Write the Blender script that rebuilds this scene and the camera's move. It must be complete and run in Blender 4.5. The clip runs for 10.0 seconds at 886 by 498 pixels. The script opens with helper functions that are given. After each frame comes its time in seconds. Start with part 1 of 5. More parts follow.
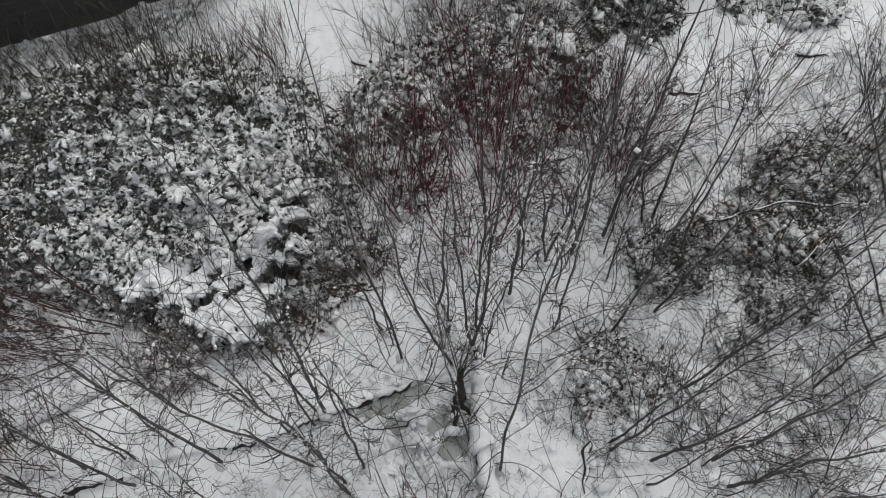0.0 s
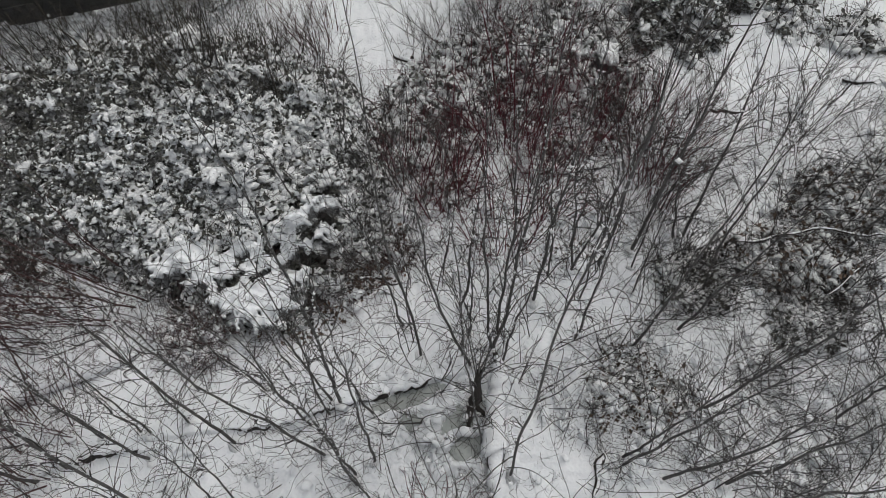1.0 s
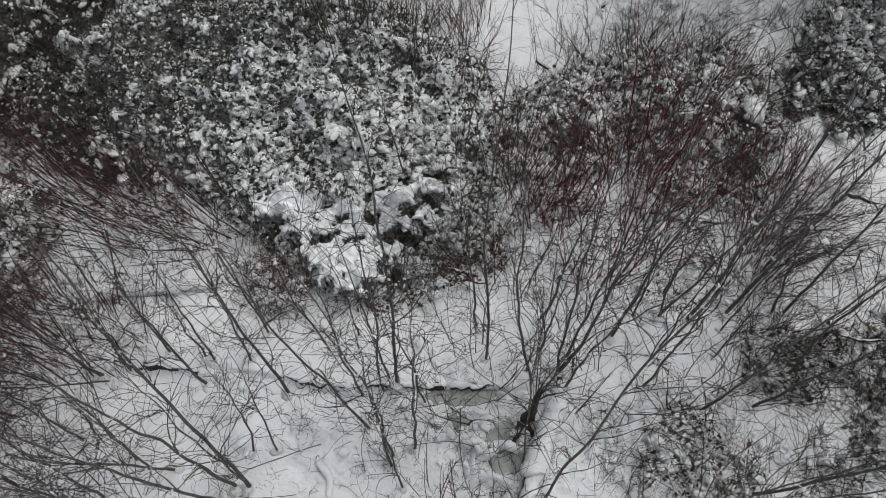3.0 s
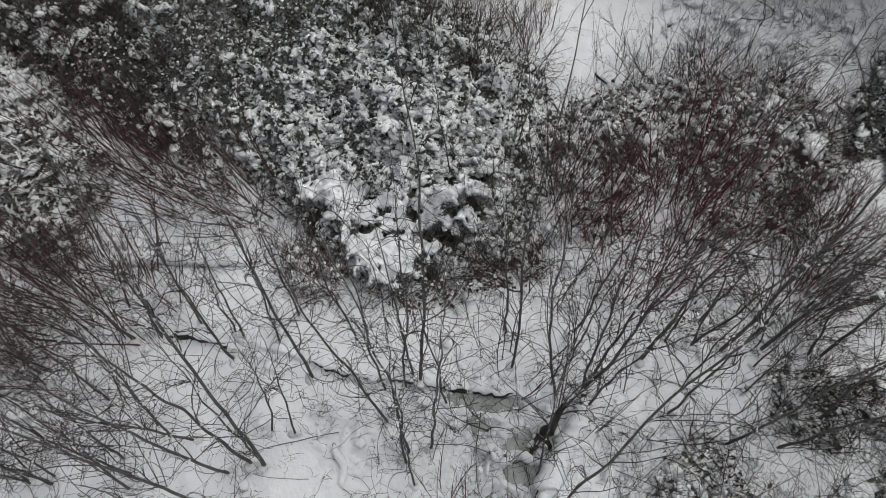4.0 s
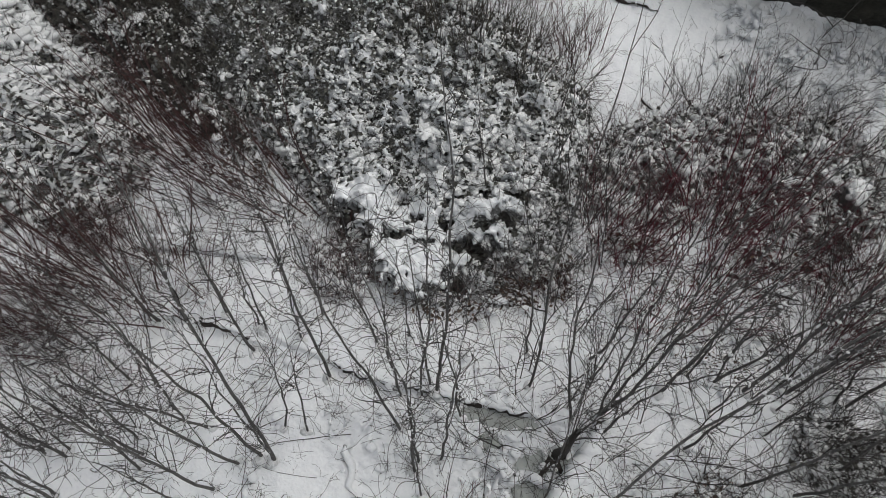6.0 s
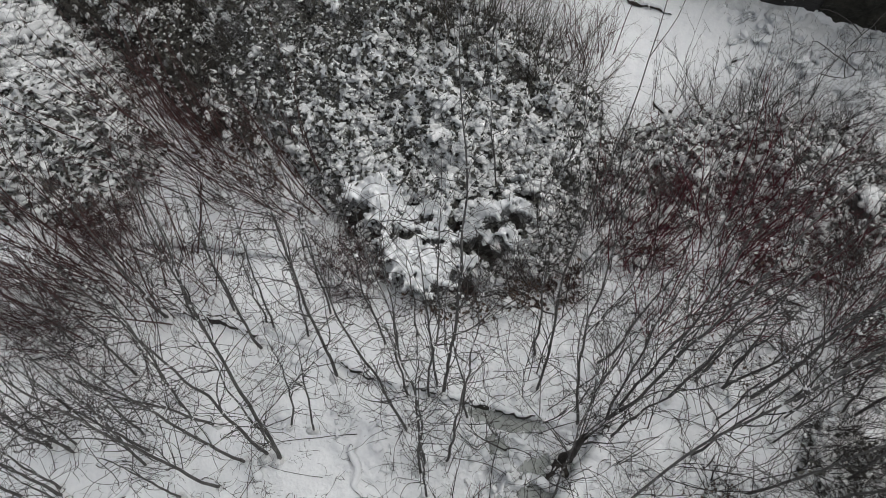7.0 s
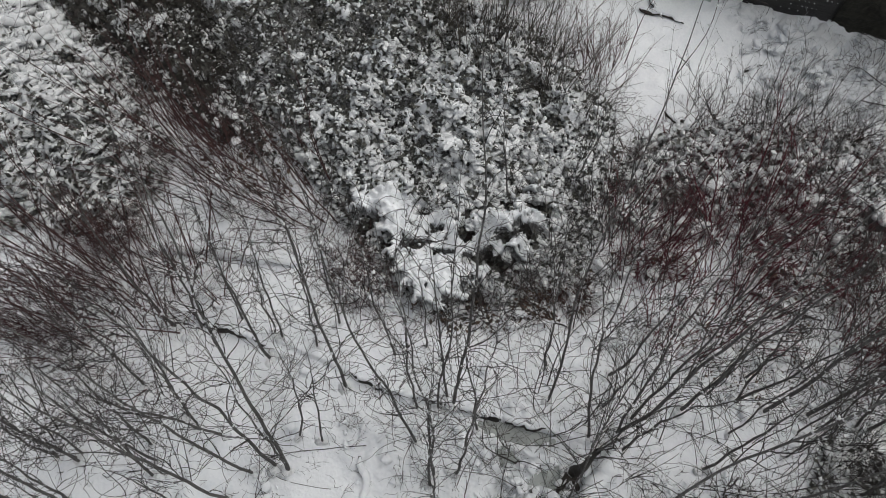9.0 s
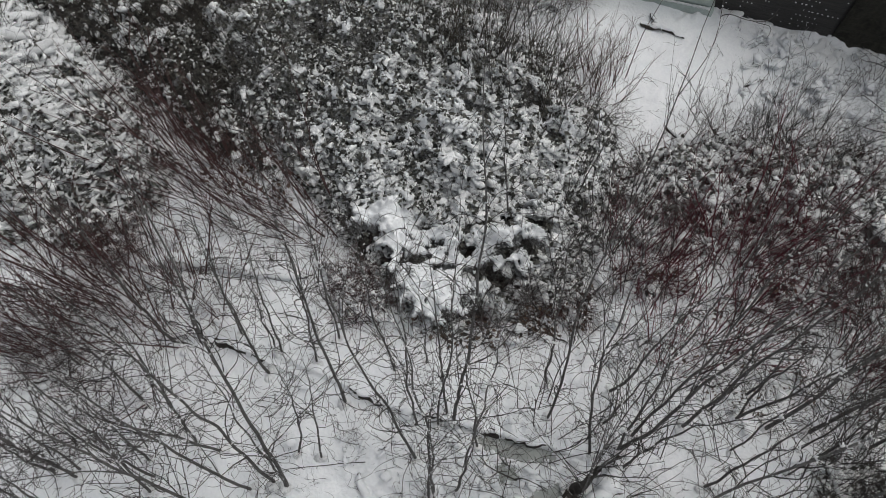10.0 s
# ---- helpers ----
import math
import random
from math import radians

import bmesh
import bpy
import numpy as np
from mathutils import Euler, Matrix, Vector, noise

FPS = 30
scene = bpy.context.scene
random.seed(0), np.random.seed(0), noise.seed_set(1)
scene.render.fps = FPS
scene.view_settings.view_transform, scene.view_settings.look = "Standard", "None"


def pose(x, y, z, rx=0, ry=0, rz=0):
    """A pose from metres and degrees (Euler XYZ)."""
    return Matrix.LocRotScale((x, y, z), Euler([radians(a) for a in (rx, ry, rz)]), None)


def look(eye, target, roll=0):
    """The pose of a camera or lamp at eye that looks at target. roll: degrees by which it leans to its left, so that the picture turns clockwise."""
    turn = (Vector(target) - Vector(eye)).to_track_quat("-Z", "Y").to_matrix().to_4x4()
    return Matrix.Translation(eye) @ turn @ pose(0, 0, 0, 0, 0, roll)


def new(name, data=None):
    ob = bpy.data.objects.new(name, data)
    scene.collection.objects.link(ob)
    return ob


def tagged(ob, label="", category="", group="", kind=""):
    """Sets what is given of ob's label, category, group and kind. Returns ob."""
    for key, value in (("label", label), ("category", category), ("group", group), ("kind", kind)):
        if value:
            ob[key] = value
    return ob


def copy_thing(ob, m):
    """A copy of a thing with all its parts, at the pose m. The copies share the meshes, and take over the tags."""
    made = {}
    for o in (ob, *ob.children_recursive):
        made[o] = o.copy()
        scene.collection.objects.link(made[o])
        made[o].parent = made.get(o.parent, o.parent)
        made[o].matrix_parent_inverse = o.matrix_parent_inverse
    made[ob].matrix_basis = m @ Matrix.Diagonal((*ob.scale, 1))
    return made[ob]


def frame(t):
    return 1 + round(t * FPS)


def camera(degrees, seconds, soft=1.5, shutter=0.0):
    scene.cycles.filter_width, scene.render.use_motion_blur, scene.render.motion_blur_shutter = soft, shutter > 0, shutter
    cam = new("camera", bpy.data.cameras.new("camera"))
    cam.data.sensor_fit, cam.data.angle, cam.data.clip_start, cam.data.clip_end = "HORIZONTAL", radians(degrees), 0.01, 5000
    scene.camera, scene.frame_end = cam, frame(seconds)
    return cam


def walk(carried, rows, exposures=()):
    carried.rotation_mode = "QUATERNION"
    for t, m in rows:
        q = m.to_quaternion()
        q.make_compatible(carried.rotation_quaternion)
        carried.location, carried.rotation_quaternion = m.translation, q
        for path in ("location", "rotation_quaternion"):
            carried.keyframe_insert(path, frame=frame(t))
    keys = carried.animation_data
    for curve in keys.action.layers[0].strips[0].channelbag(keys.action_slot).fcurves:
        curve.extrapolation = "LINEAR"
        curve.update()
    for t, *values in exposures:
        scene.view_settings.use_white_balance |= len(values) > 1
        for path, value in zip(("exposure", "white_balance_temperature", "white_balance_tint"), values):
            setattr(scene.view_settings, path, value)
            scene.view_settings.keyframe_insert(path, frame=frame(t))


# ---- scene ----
cam = camera(60.0, 10.0, soft=0.85)
walk(cam, [
    (0, look((0.000, 0.000, 9.412), (0.066, 3.797, 0.161), 0.03)),
    (0.5, look((-0.010, -0.006, 9.401), (-0.058, 3.796, 0.152), -0.01)),
    (1, look((-0.030, -0.022, 9.395), (-0.288, 3.782, 0.151), -0.05)),
    (1.5, look((-0.050, -0.026, 9.385), (-0.527, 3.761, 0.142), -0.05)),
    (2, look((-0.088, -0.026, 9.380), (-0.831, 3.713, 0.135), -0.05)),
    (2.5, look((-0.124, -0.024, 9.369), (-1.171, 3.637, 0.122), -0.03)),
    (3, look((-0.158, -0.019, 9.355), (-1.469, 3.552, 0.107), -0.04)),
    (4.5, look((-0.212, 0.009, 9.344), (-2.079, 3.293, 0.086), -0.08)),
    (5, look((-0.216, 0.030, 9.348), (-2.169, 3.242, 0.082), -0.10)),
    (5.5, look((-0.219, 0.060, 9.352), (-2.263, 3.324, 0.123), -0.10)),
    (6, look((-0.221, 0.063, 9.354), (-2.329, 3.308, 0.133), -0.24)),
    (7.5, look((-0.338, 0.045, 9.321), (-2.493, 3.244, 0.095), -0.01)),
    (8, look((-0.381, 0.041, 9.307), (-2.544, 3.245, 0.085), 0.04)),
    (8.5, look((-0.426, 0.057, 9.298), (-2.585, 3.258, 0.074), 0.13)),
    (9, look((-0.456, 0.091, 9.307), (-2.627, 3.307, 0.091), 0.17)),
    (9.5, look((-0.483, 0.127, 9.310), (-2.685, 3.387, 0.116), 0.24)),
    (10, look((-0.498, 0.154, 9.310), (-2.735, 3.460, 0.142), 0.23)),
], exposures=[(0, 0.07, 6430, 7.0), (10, 0.07, 6430, 7.0)])

# ---- overcast winter light ----
world = bpy.data.worlds.new("overcast_sky")
scene.world = world
world.use_nodes = True
wn = world.node_tree
sky = wn.nodes.new("ShaderNodeTexSky")
sky.sky_type = "NISHITA"
sky.sun_disc = False
sky.sun_elevation, sky.sun_rotation = radians(68), radians(32)
sky.air_density, sky.dust_density, sky.ozone_density = 1.0, 6.0, 0.6
veil = wn.nodes.new("ShaderNodeHueSaturation")
veil.inputs["Saturation"].default_value = 0.35
wn.links.new(sky.outputs[0], veil.inputs["Color"])
wn.links.new(veil.outputs[0], wn.nodes["Background"].inputs[0])
wn.nodes["Background"].inputs[1].default_value = 0.09
sun = new("sun", bpy.data.lights.new("sun", "SUN"))
sun.data.energy, sun.data.angle, sun.data.color = 0.6, radians(80), (1.0, 0.98, 0.95)
sun.matrix_world = look((2.5, 4.0, 12.0), (0, 0, 0))


# ---- materials ----
def material(name, dark, light, rough=0.8, grain=40.0, patch=3.0, bump=0.3, depth=0.01, per_piece=0.0, metal=0.0, stretch=(1, 1, 1)):
    """A surface that varies between two colours at two scales, with fine relief."""
    m = bpy.data.materials.new(name)
    m.use_nodes = True
    nt = m.node_tree
    bsdf = nt.nodes["Principled BSDF"]
    bsdf.inputs["Roughness"].default_value = rough
    bsdf.inputs["Metallic"].default_value = metal
    co = nt.nodes.new("ShaderNodeTexCoord")
    mp = nt.nodes.new("ShaderNodeMapping")
    mp.inputs["Scale"].default_value = stretch
    nt.links.new(co.outputs["Object"], mp.inputs["Vector"])
    fine, wide = nt.nodes.new("ShaderNodeTexNoise"), nt.nodes.new("ShaderNodeTexNoise")
    for node, scale, detail in ((fine, grain, 4.0), (wide, patch, 3.0)):
        node.inputs["Scale"].default_value, node.inputs["Detail"].default_value = scale, detail
        nt.links.new(mp.outputs["Vector"], node.inputs["Vector"])
    mix = nt.nodes.new("ShaderNodeMath")
    mix.operation = "MULTIPLY_ADD"
    mix.inputs[1].default_value = 0.5
    half = nt.nodes.new("ShaderNodeMath")
    half.operation = "MULTIPLY"
    half.inputs[1].default_value = 0.5
    nt.links.new(wide.outputs["Fac"], half.inputs[0])
    nt.links.new(fine.outputs["Fac"], mix.inputs[0])
    nt.links.new(half.outputs[0], mix.inputs[2])
    last = mix
    if per_piece:
        geo = nt.nodes.new("ShaderNodeNewGeometry")
        add = nt.nodes.new("ShaderNodeMath")
        add.operation = "MULTIPLY_ADD"
        add.inputs[1].default_value = per_piece
        nt.links.new(geo.outputs["Random Per Island"], add.inputs[0])
        sub = nt.nodes.new("ShaderNodeMath")
        sub.operation = "SUBTRACT"
        sub.inputs[1].default_value = per_piece / 2
        nt.links.new(mix.outputs[0], sub.inputs[0])
        nt.links.new(sub.outputs[0], add.inputs[2])
        last = add
    ramp = nt.nodes.new("ShaderNodeValToRGB")
    ramp.color_ramp.elements[0].position, ramp.color_ramp.elements[1].position = 0.3, 0.7
    ramp.color_ramp.elements[0].color, ramp.color_ramp.elements[1].color = (*dark, 1), (*light, 1)
    nt.links.new(last.outputs[0], ramp.inputs["Fac"])
    nt.links.new(ramp.outputs["Color"], bsdf.inputs["Base Color"])
    bp = nt.nodes.new("ShaderNodeBump")
    bp.inputs["Strength"].default_value, bp.inputs["Distance"].default_value = bump, depth
    nt.links.new(fine.outputs["Fac"], bp.inputs["Height"])
    nt.links.new(bp.outputs["Normal"], bsdf.inputs["Normal"])
    return m


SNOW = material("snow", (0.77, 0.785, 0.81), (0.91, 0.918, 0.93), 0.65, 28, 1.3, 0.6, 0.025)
# clumped snow, darker than SNOW: shade under the shoots put into the colour
DIM_SNOW_CLUMP = material("dimmed_clump_snow", (0.60, 0.605, 0.61), (0.84, 0.845, 0.85), 0.75, 60, 9, 0.9, 0.016, 0.4)
BARK = material("grey_alder_bark", (0.024, 0.022, 0.021), (0.17, 0.162, 0.155), 0.85, 60, 9, 0.5, 0.004, 0.25)
TWIG = material("brown_twigs", (0.016, 0.0133, 0.0125), (0.058, 0.048, 0.0445), 0.8, 50, 4, 0.2, 0.002, 0.4)
RED_TWIG = material("dark_red_twigs", (0.051, 0.007, 0.014), (0.152, 0.023, 0.036), 0.7, 50, 4, 0.2, 0.002, 0.5)
BROWN_TWIG = material("russet_twigs", (0.033, 0.0128, 0.0132), (0.103, 0.047, 0.0445), 0.8, 50, 4, 0.2, 0.002, 0.5)
OLIVE_TWIG = material("olive_twigs", (0.034, 0.029, 0.022), (0.105, 0.09, 0.07), 0.8, 50, 4, 0.2, 0.002, 0.5)
FROST_TWIG = material("frosted_twigs", (0.045, 0.040, 0.038), (0.66, 0.67, 0.68), 0.85, 45, 5, 0.2, 0.002, 0.7)
LEAF = material("dark_evergreen_leaf", (0.022, 0.022, 0.018), (0.090, 0.088, 0.075), 0.55, 30, 5, 0.2, 0.003, 0.6)
DEAD_LEAF = material("withered_leaf", (0.036, 0.024, 0.018), (0.145, 0.098, 0.070), 0.8, 30, 5, 0.2, 0.003, 0.7)
# dead stalks, with the deep shade inside the bushes put into the colour
SHADE_THATCH = material("shade_dark_dead_stalks", (0.022, 0.020, 0.018), (0.085, 0.077, 0.070), 0.95, 35, 4, 1.0, 0.03)
WET_BARK = material("wet_dark_bark", (0.014, 0.012, 0.010), (0.060, 0.050, 0.043), 0.9, 45, 6, 0.9, 0.012)
FROSTED = material("snow_dusted_dead_stalks", (0.040, 0.037, 0.034), (0.56, 0.56, 0.56), 0.95, 36, 7, 1.0, 0.03)
SOIL = material("wet_dark_soil", (0.012, 0.010, 0.009), (0.050, 0.042, 0.036), 0.9, 30, 5, 0.8, 0.02)
ICE = material("grey_creek_ice", (0.24, 0.258, 0.25), (0.39, 0.41, 0.395), 0.4, 18, 2, 0.25, 0.01)
DARK_WOOD = material("blackened_fence_wood", (0.020, 0.020, 0.020), (0.070, 0.066, 0.063), 0.85, 30, 3, 0.5, 0.006, 0.2, stretch=(1, 1, 12))
GREY_WOOD = material("weathered_grey_fence_wood", (0.045, 0.044, 0.043), (0.13, 0.126, 0.12), 0.85, 30, 3, 0.5, 0.006, 0.2, stretch=(1, 1, 12))
MOSSY = material("dark_mossy_wall", (0.010, 0.011, 0.008), (0.060, 0.055, 0.042), 0.95, 14, 2, 1.0, 0.05)
PALE_PAINT = material("pale_green_paint", (0.34, 0.40, 0.38), (0.50, 0.56, 0.53), 0.6, 30, 2, 0.15, 0.003)


# ---- geometry helpers ----
class Shape:
    """Collects vertices and faces of one mesh."""

    def __init__(self):
        self.v, self.f, self.n = [], [], 0

    def add(self, verts, faces):
        self.v.append(np.asarray(verts, float).reshape(-1, 3))
        self.f.append(np.asarray(faces, int) + self.n)
        self.n += len(self.v[-1])
        return self

    def mesh(self, name, smooth=True):
        me = bpy.data.meshes.new(name)
        verts = np.concatenate(self.v)
        loops = np.concatenate([f.ravel() for f in self.f])
        sizes = np.concatenate([np.full(len(f), f.shape[1]) for f in self.f])
        me.vertices.add(len(verts))
        me.vertices.foreach_set("co", verts.ravel())
        me.loops.add(len(loops))
        me.loops.foreach_set("vertex_index", loops)
        me.polygons.add(len(sizes))
        me.polygons.foreach_set("loop_start", np.r_[0, np.cumsum(sizes)[:-1]])
        me.polygons.foreach_set("use_smooth", np.full(len(sizes), smooth))
        me.update(calc_edges=True)
        return me


def part(name, shape, mat, parent=None, label="", kind="", smooth=True):
    ob = new(name, shape.mesh(name, smooth))
    ob.data.materials.append(mat)
    ob.parent = parent
    return tagged(ob, label, kind=kind)


def thing(name, label, category, group="", at=None, kind=""):
    ob = new(name)
    if at is not None:
        ob.matrix_basis = at
    return tagged(ob, label, category, group, kind)


def tubes(P, R, sides=3):
    """Tubes along N lines of n points each, with their radii; closed at the tip by a fine end."""
    N, n = P.shape[:2]
    T = np.gradient(P, axis=1)
    T /= np.linalg.norm(T, axis=2, keepdims=True) + 1e-9
    ref = np.where(np.abs(T[..., 2:3]) > 0.9, [[[1.0, 0.0, 0.0]]], [[[0.0, 0.0, 1.0]]])
    A = np.cross(T, ref)
    A /= np.linalg.norm(A, axis=2, keepdims=True) + 1e-9
    B = np.cross(T, A)
    a = np.arange(sides) * 2 * np.pi / sides
    ring = A[:, :, None] * np.cos(a)[:, None] + B[:, :, None] * np.sin(a)[:, None]
    V = P[:, :, None] + ring * R[:, :, None, None]
    i = np.arange(N * n * sides).reshape(N, n, sides)
    j = np.roll(i, -1, axis=2)
    F = np.stack([i[:, :-1], j[:, :-1], j[:, 1:], i[:, 1:]], -1).reshape(-1, 4)
    return V.reshape(-1, 3), F


def grow(rng, start, way, length, n, wiggle, rise):
    """N wandering lines of n points from their starts; rise bends them upward (or, below 0, down)."""
    N = len(start)
    P = np.zeros((N, n, 3))
    P[:, 0] = start
    d = way / (np.linalg.norm(way, axis=1, keepdims=True) + 1e-9)
    drift, curl = rng.normal(0, 1, (N, 3)), rng.normal(0, 1, (N, 3))
    for k in range(1, n):
        drift = 0.55 * drift + rng.normal(0, 1, (N, 3))
        d = d + wiggle * (1.15 * drift + 0.5 * curl) + [0, 0, rise]
        d /= np.linalg.norm(d, axis=1, keepdims=True)
        P[:, k] = P[:, k - 1] + d * (length / (n - 1))[:, None]
    return P


def shoots(rng, P, R, count, lo, hi, spread, length, n, wiggle, rise):
    """Side shoots from lines P: their lines and radii."""
    N, m = P.shape[:2]
    who = np.repeat(np.arange(N), count)
    s = rng.uniform(lo, hi, len(who)) * (m - 1)
    k = np.minimum(s.astype(int), m - 2)
    w = (s - k)[:, None]
    start = P[who, k] * (1 - w) + P[who, k + 1] * w
    rad = R[who, k] * (1 - w[:, 0]) + R[who, k + 1] * w[:, 0]
    along = P[who, k + 1] - P[who, k]
    along /= np.linalg.norm(along, axis=1, keepdims=True) + 1e-9
    side = rng.normal(0, 1, (len(who), 3))
    side -= (side * along).sum(1, keepdims=True) * along
    side /= np.linalg.norm(side, axis=1, keepdims=True) + 1e-9
    ang = np.radians(rng.uniform(spread[0], spread[1], len(who)))[:, None]
    way = along * np.cos(ang) + side * np.sin(ang)
    L = rng.uniform(length[0], length[1], len(who)) * (1.15 - 0.6 * s / (m - 1))
    Q = grow(rng, start, way, L, n, wiggle, rise)
    return Q, rad


def taper(r0, n, end=0.25):
    return np.asarray(r0)[:, None] * np.linspace(1, end, n)[None]


ICO = bmesh.new()
bmesh.ops.create_icosphere(ICO, subdivisions=2, radius=1.0)
ICO_V = np.array([v.co[:] for v in ICO.verts])
ICO_F = np.array([[v.index for v in f.verts] for f in ICO.faces])
ICO.free()
ICO = bmesh.new()
bmesh.ops.create_icosphere(ICO, subdivisions=1, radius=1.0)
LOW_V = np.array([v.co[:] for v in ICO.verts])
LOW_F = np.array([[v.index for v in f.verts] for f in ICO.faces])
ICO.free()

TINY_V = np.array([[1, 0, 0], [-1, 0, 0], [0, 1, 0], [0, -1, 0], [0, 0, 1], [0, 0, -1]], float)
TINY_F = np.array([[0, 2, 4], [2, 1, 4], [1, 3, 4], [3, 0, 4], [2, 0, 5], [1, 2, 5], [3, 1, 5], [0, 3, 5]])
ICO = bmesh.new()
bmesh.ops.create_icosphere(ICO, subdivisions=4, radius=1.0)
FINE_V = np.array([v.co[:] for v in ICO.verts])
FINE_F = np.array([[v.index for v in f.verts] for f in ICO.faces])
ICO.free()


def blobs(rng, centres, sizes, lump=0.22, fine=False, tilt=0.3, turn=None):
    """Lumpy rounded bodies at the centres; sizes are half-axes."""
    bv, bf = (ICO_V, ICO_F) if fine else (LOW_V, LOW_F)
    N = len(centres)
    wave = np.zeros((N, len(bv)))
    for k in range(4):
        way = rng.normal(0, 1.6 + 0.7 * k, (N, 3))
        wave += np.sin(np.einsum("vi,ni->nv", bv, way) + rng.uniform(0, 6.3, (N, 1))) / (1 + 0.5 * k)
    V = bv[None] * (1 + lump * 0.5 * wave)[..., None] * sizes[:, None]
    a = rng.uniform(0, 6.3, N) if turn is None else rng.normal(radians(turn), 0.65, N)
    tx = rng.normal(0, tilt, N)
    c, s = np.cos(tx)[:, None], np.sin(tx)[:, None]
    V = np.stack([V[..., 0], V[..., 1] * c - V[..., 2] * s, V[..., 1] * s + V[..., 2] * c], -1)
    c, s = np.cos(a)[:, None], np.sin(a)[:, None]
    V = np.stack([V[..., 0] * c - V[..., 1] * s, V[..., 0] * s + V[..., 1] * c, V[..., 2]], -1) + centres[:, None]
    F = bf[None] + (np.arange(N) * len(bv))[:, None, None]
    return V.reshape(-1, 3), F.reshape(-1, 3)


def leaves(rng, centres, size, droop=0.6):
    """Pointed leaves, each of two facets folded along the midrib."""
    N = len(centres)
    a, e = rng.uniform(0, 6.3, N), rng.normal(-0.3, droop, N)
    d = np.stack([np.cos(a) * np.cos(e), np.sin(a) * np.cos(e), np.sin(e)], -1)
    w = np.cross(d, rng.normal(0, 0.35, (N, 3)) + [0, 0, 1])
    w /= np.linalg.norm(w, axis=1, keepdims=True)
    up = np.cross(w, d)
    L = (size * rng.uniform(0.6, 1.3, N))[:, None]
    V = np.stack([centres, centres + d * L * 0.5 + w * L * 0.27 + up * L * 0.08, centres + d * L,
                  centres + d * L * 0.5 - w * L * 0.27 + up * L * 0.08], 1)
    i = np.arange(N)[:, None] * 4
    return V.reshape(-1, 3), np.concatenate([i + [0, 1, 2], i + [0, 2, 3]])


def fbm(x, y, scale, seed=0, octaves=4):
    """Smooth uneven relief from rotated waves, about -1 to 1."""
    rng = np.random.default_rng(seed)
    out, amp, tot = np.zeros_like(x, dtype=float), 1.0, 0.0
    for k in range(octaves):
        for _ in range(5):
            a, ph = rng.uniform(0, 6.3), rng.uniform(0, 6.3)
            q = rng.uniform(0.7, 1.4) * 2 ** k / scale
            out += amp * np.sin(q * 6.28 * (x * np.cos(a) + y * np.sin(a)) + ph + 1.3 * np.sin(q * 4.1 * (y * np.cos(a) - x * np.sin(a)) + ph))
        tot += amp * 2.6
        amp *= 0.55
    return out / tot


def edge_distance(x, y, poly):
    """Distance to the outline of a polygon, positive inside."""
    p = np.asarray(poly, float)
    q = np.roll(p, -1, axis=0)
    d, inside = np.full(np.shape(x), 1e9), np.zeros(np.shape(x), bool)
    for (ax, ay), (bx, by) in zip(p, q):
        t = np.clip(((x - ax) * (bx - ax) + (y - ay) * (by - ay)) / ((bx - ax) ** 2 + (by - ay) ** 2 + 1e-9), 0, 1)
        d = np.minimum(d, np.hypot(x - ax - t * (bx - ax), y - ay - t * (by - ay)))
        inside ^= ((ay > y) != (by > y)) & (x < (bx - ax) * (y - ay) / (by - ay + 1e-12) + ax)
    return np.where(inside, d, -d)


def line_distance(x, y, line):
    """Distance to an open line, and the side (positive to its left)."""
    p = np.asarray(line, float)
    d, side = np.full(np.shape(x), 1e9), np.zeros(np.shape(x))
    for (ax, ay), (bx, by) in zip(p[:-1], p[1:]):
        t = np.clip(((x - ax) * (bx - ax) + (y - ay) * (by - ay)) / ((bx - ax) ** 2 + (by - ay) ** 2), 0, 1)
        e = np.hypot(x - ax - t * (bx - ax), y - ay - t * (by - ay))
        s = np.sign((bx - ax) * (y - ay) - (by - ay) * (x - ax))
        side = np.where(e < d, s, side)
        d = np.minimum(d, e)
    return d, side


# ---- the ground ----
BANK_A = [(-2.68, 1.30), (-2.24, 1.38), (-1.55, 1.64), (-0.92, 1.85), (-0.31, 2.06)]
BANK_B = [(-4.60, 0.78), (-4.19, 0.93), (-3.95, 0.96), (-3.73, 0.99)]
HOLLOWS = [(0.09, 0.79, 0.22, 0.26, 0.20), (-0.34, 1.24, 0.14, 0.1, 0.14)]
POOLS = [[(-1.02, 1.70), (-0.81, 1.85), (-0.49, 1.99), (-0.24, 2.06), (-0.26, 1.94), (-0.53, 1.79), (-0.80, 1.71)],
         [(-0.64, 1.55), (-0.50, 1.63), (-0.42, 1.60), (-0.52, 1.50)],
         [(-0.14, 1.47), (-0.10, 1.60), (0.02, 1.76), (0.14, 1.82), (0.21, 1.72), (0.20, 1.60), (0.12, 1.52), (-0.05, 1.44)],
         [(-0.02, 1.26), (0.06, 1.38), (0.30, 1.50), (0.45, 1.45), (0.38, 1.28), (0.05, 1.14)]]
ICE_Z = -0.075


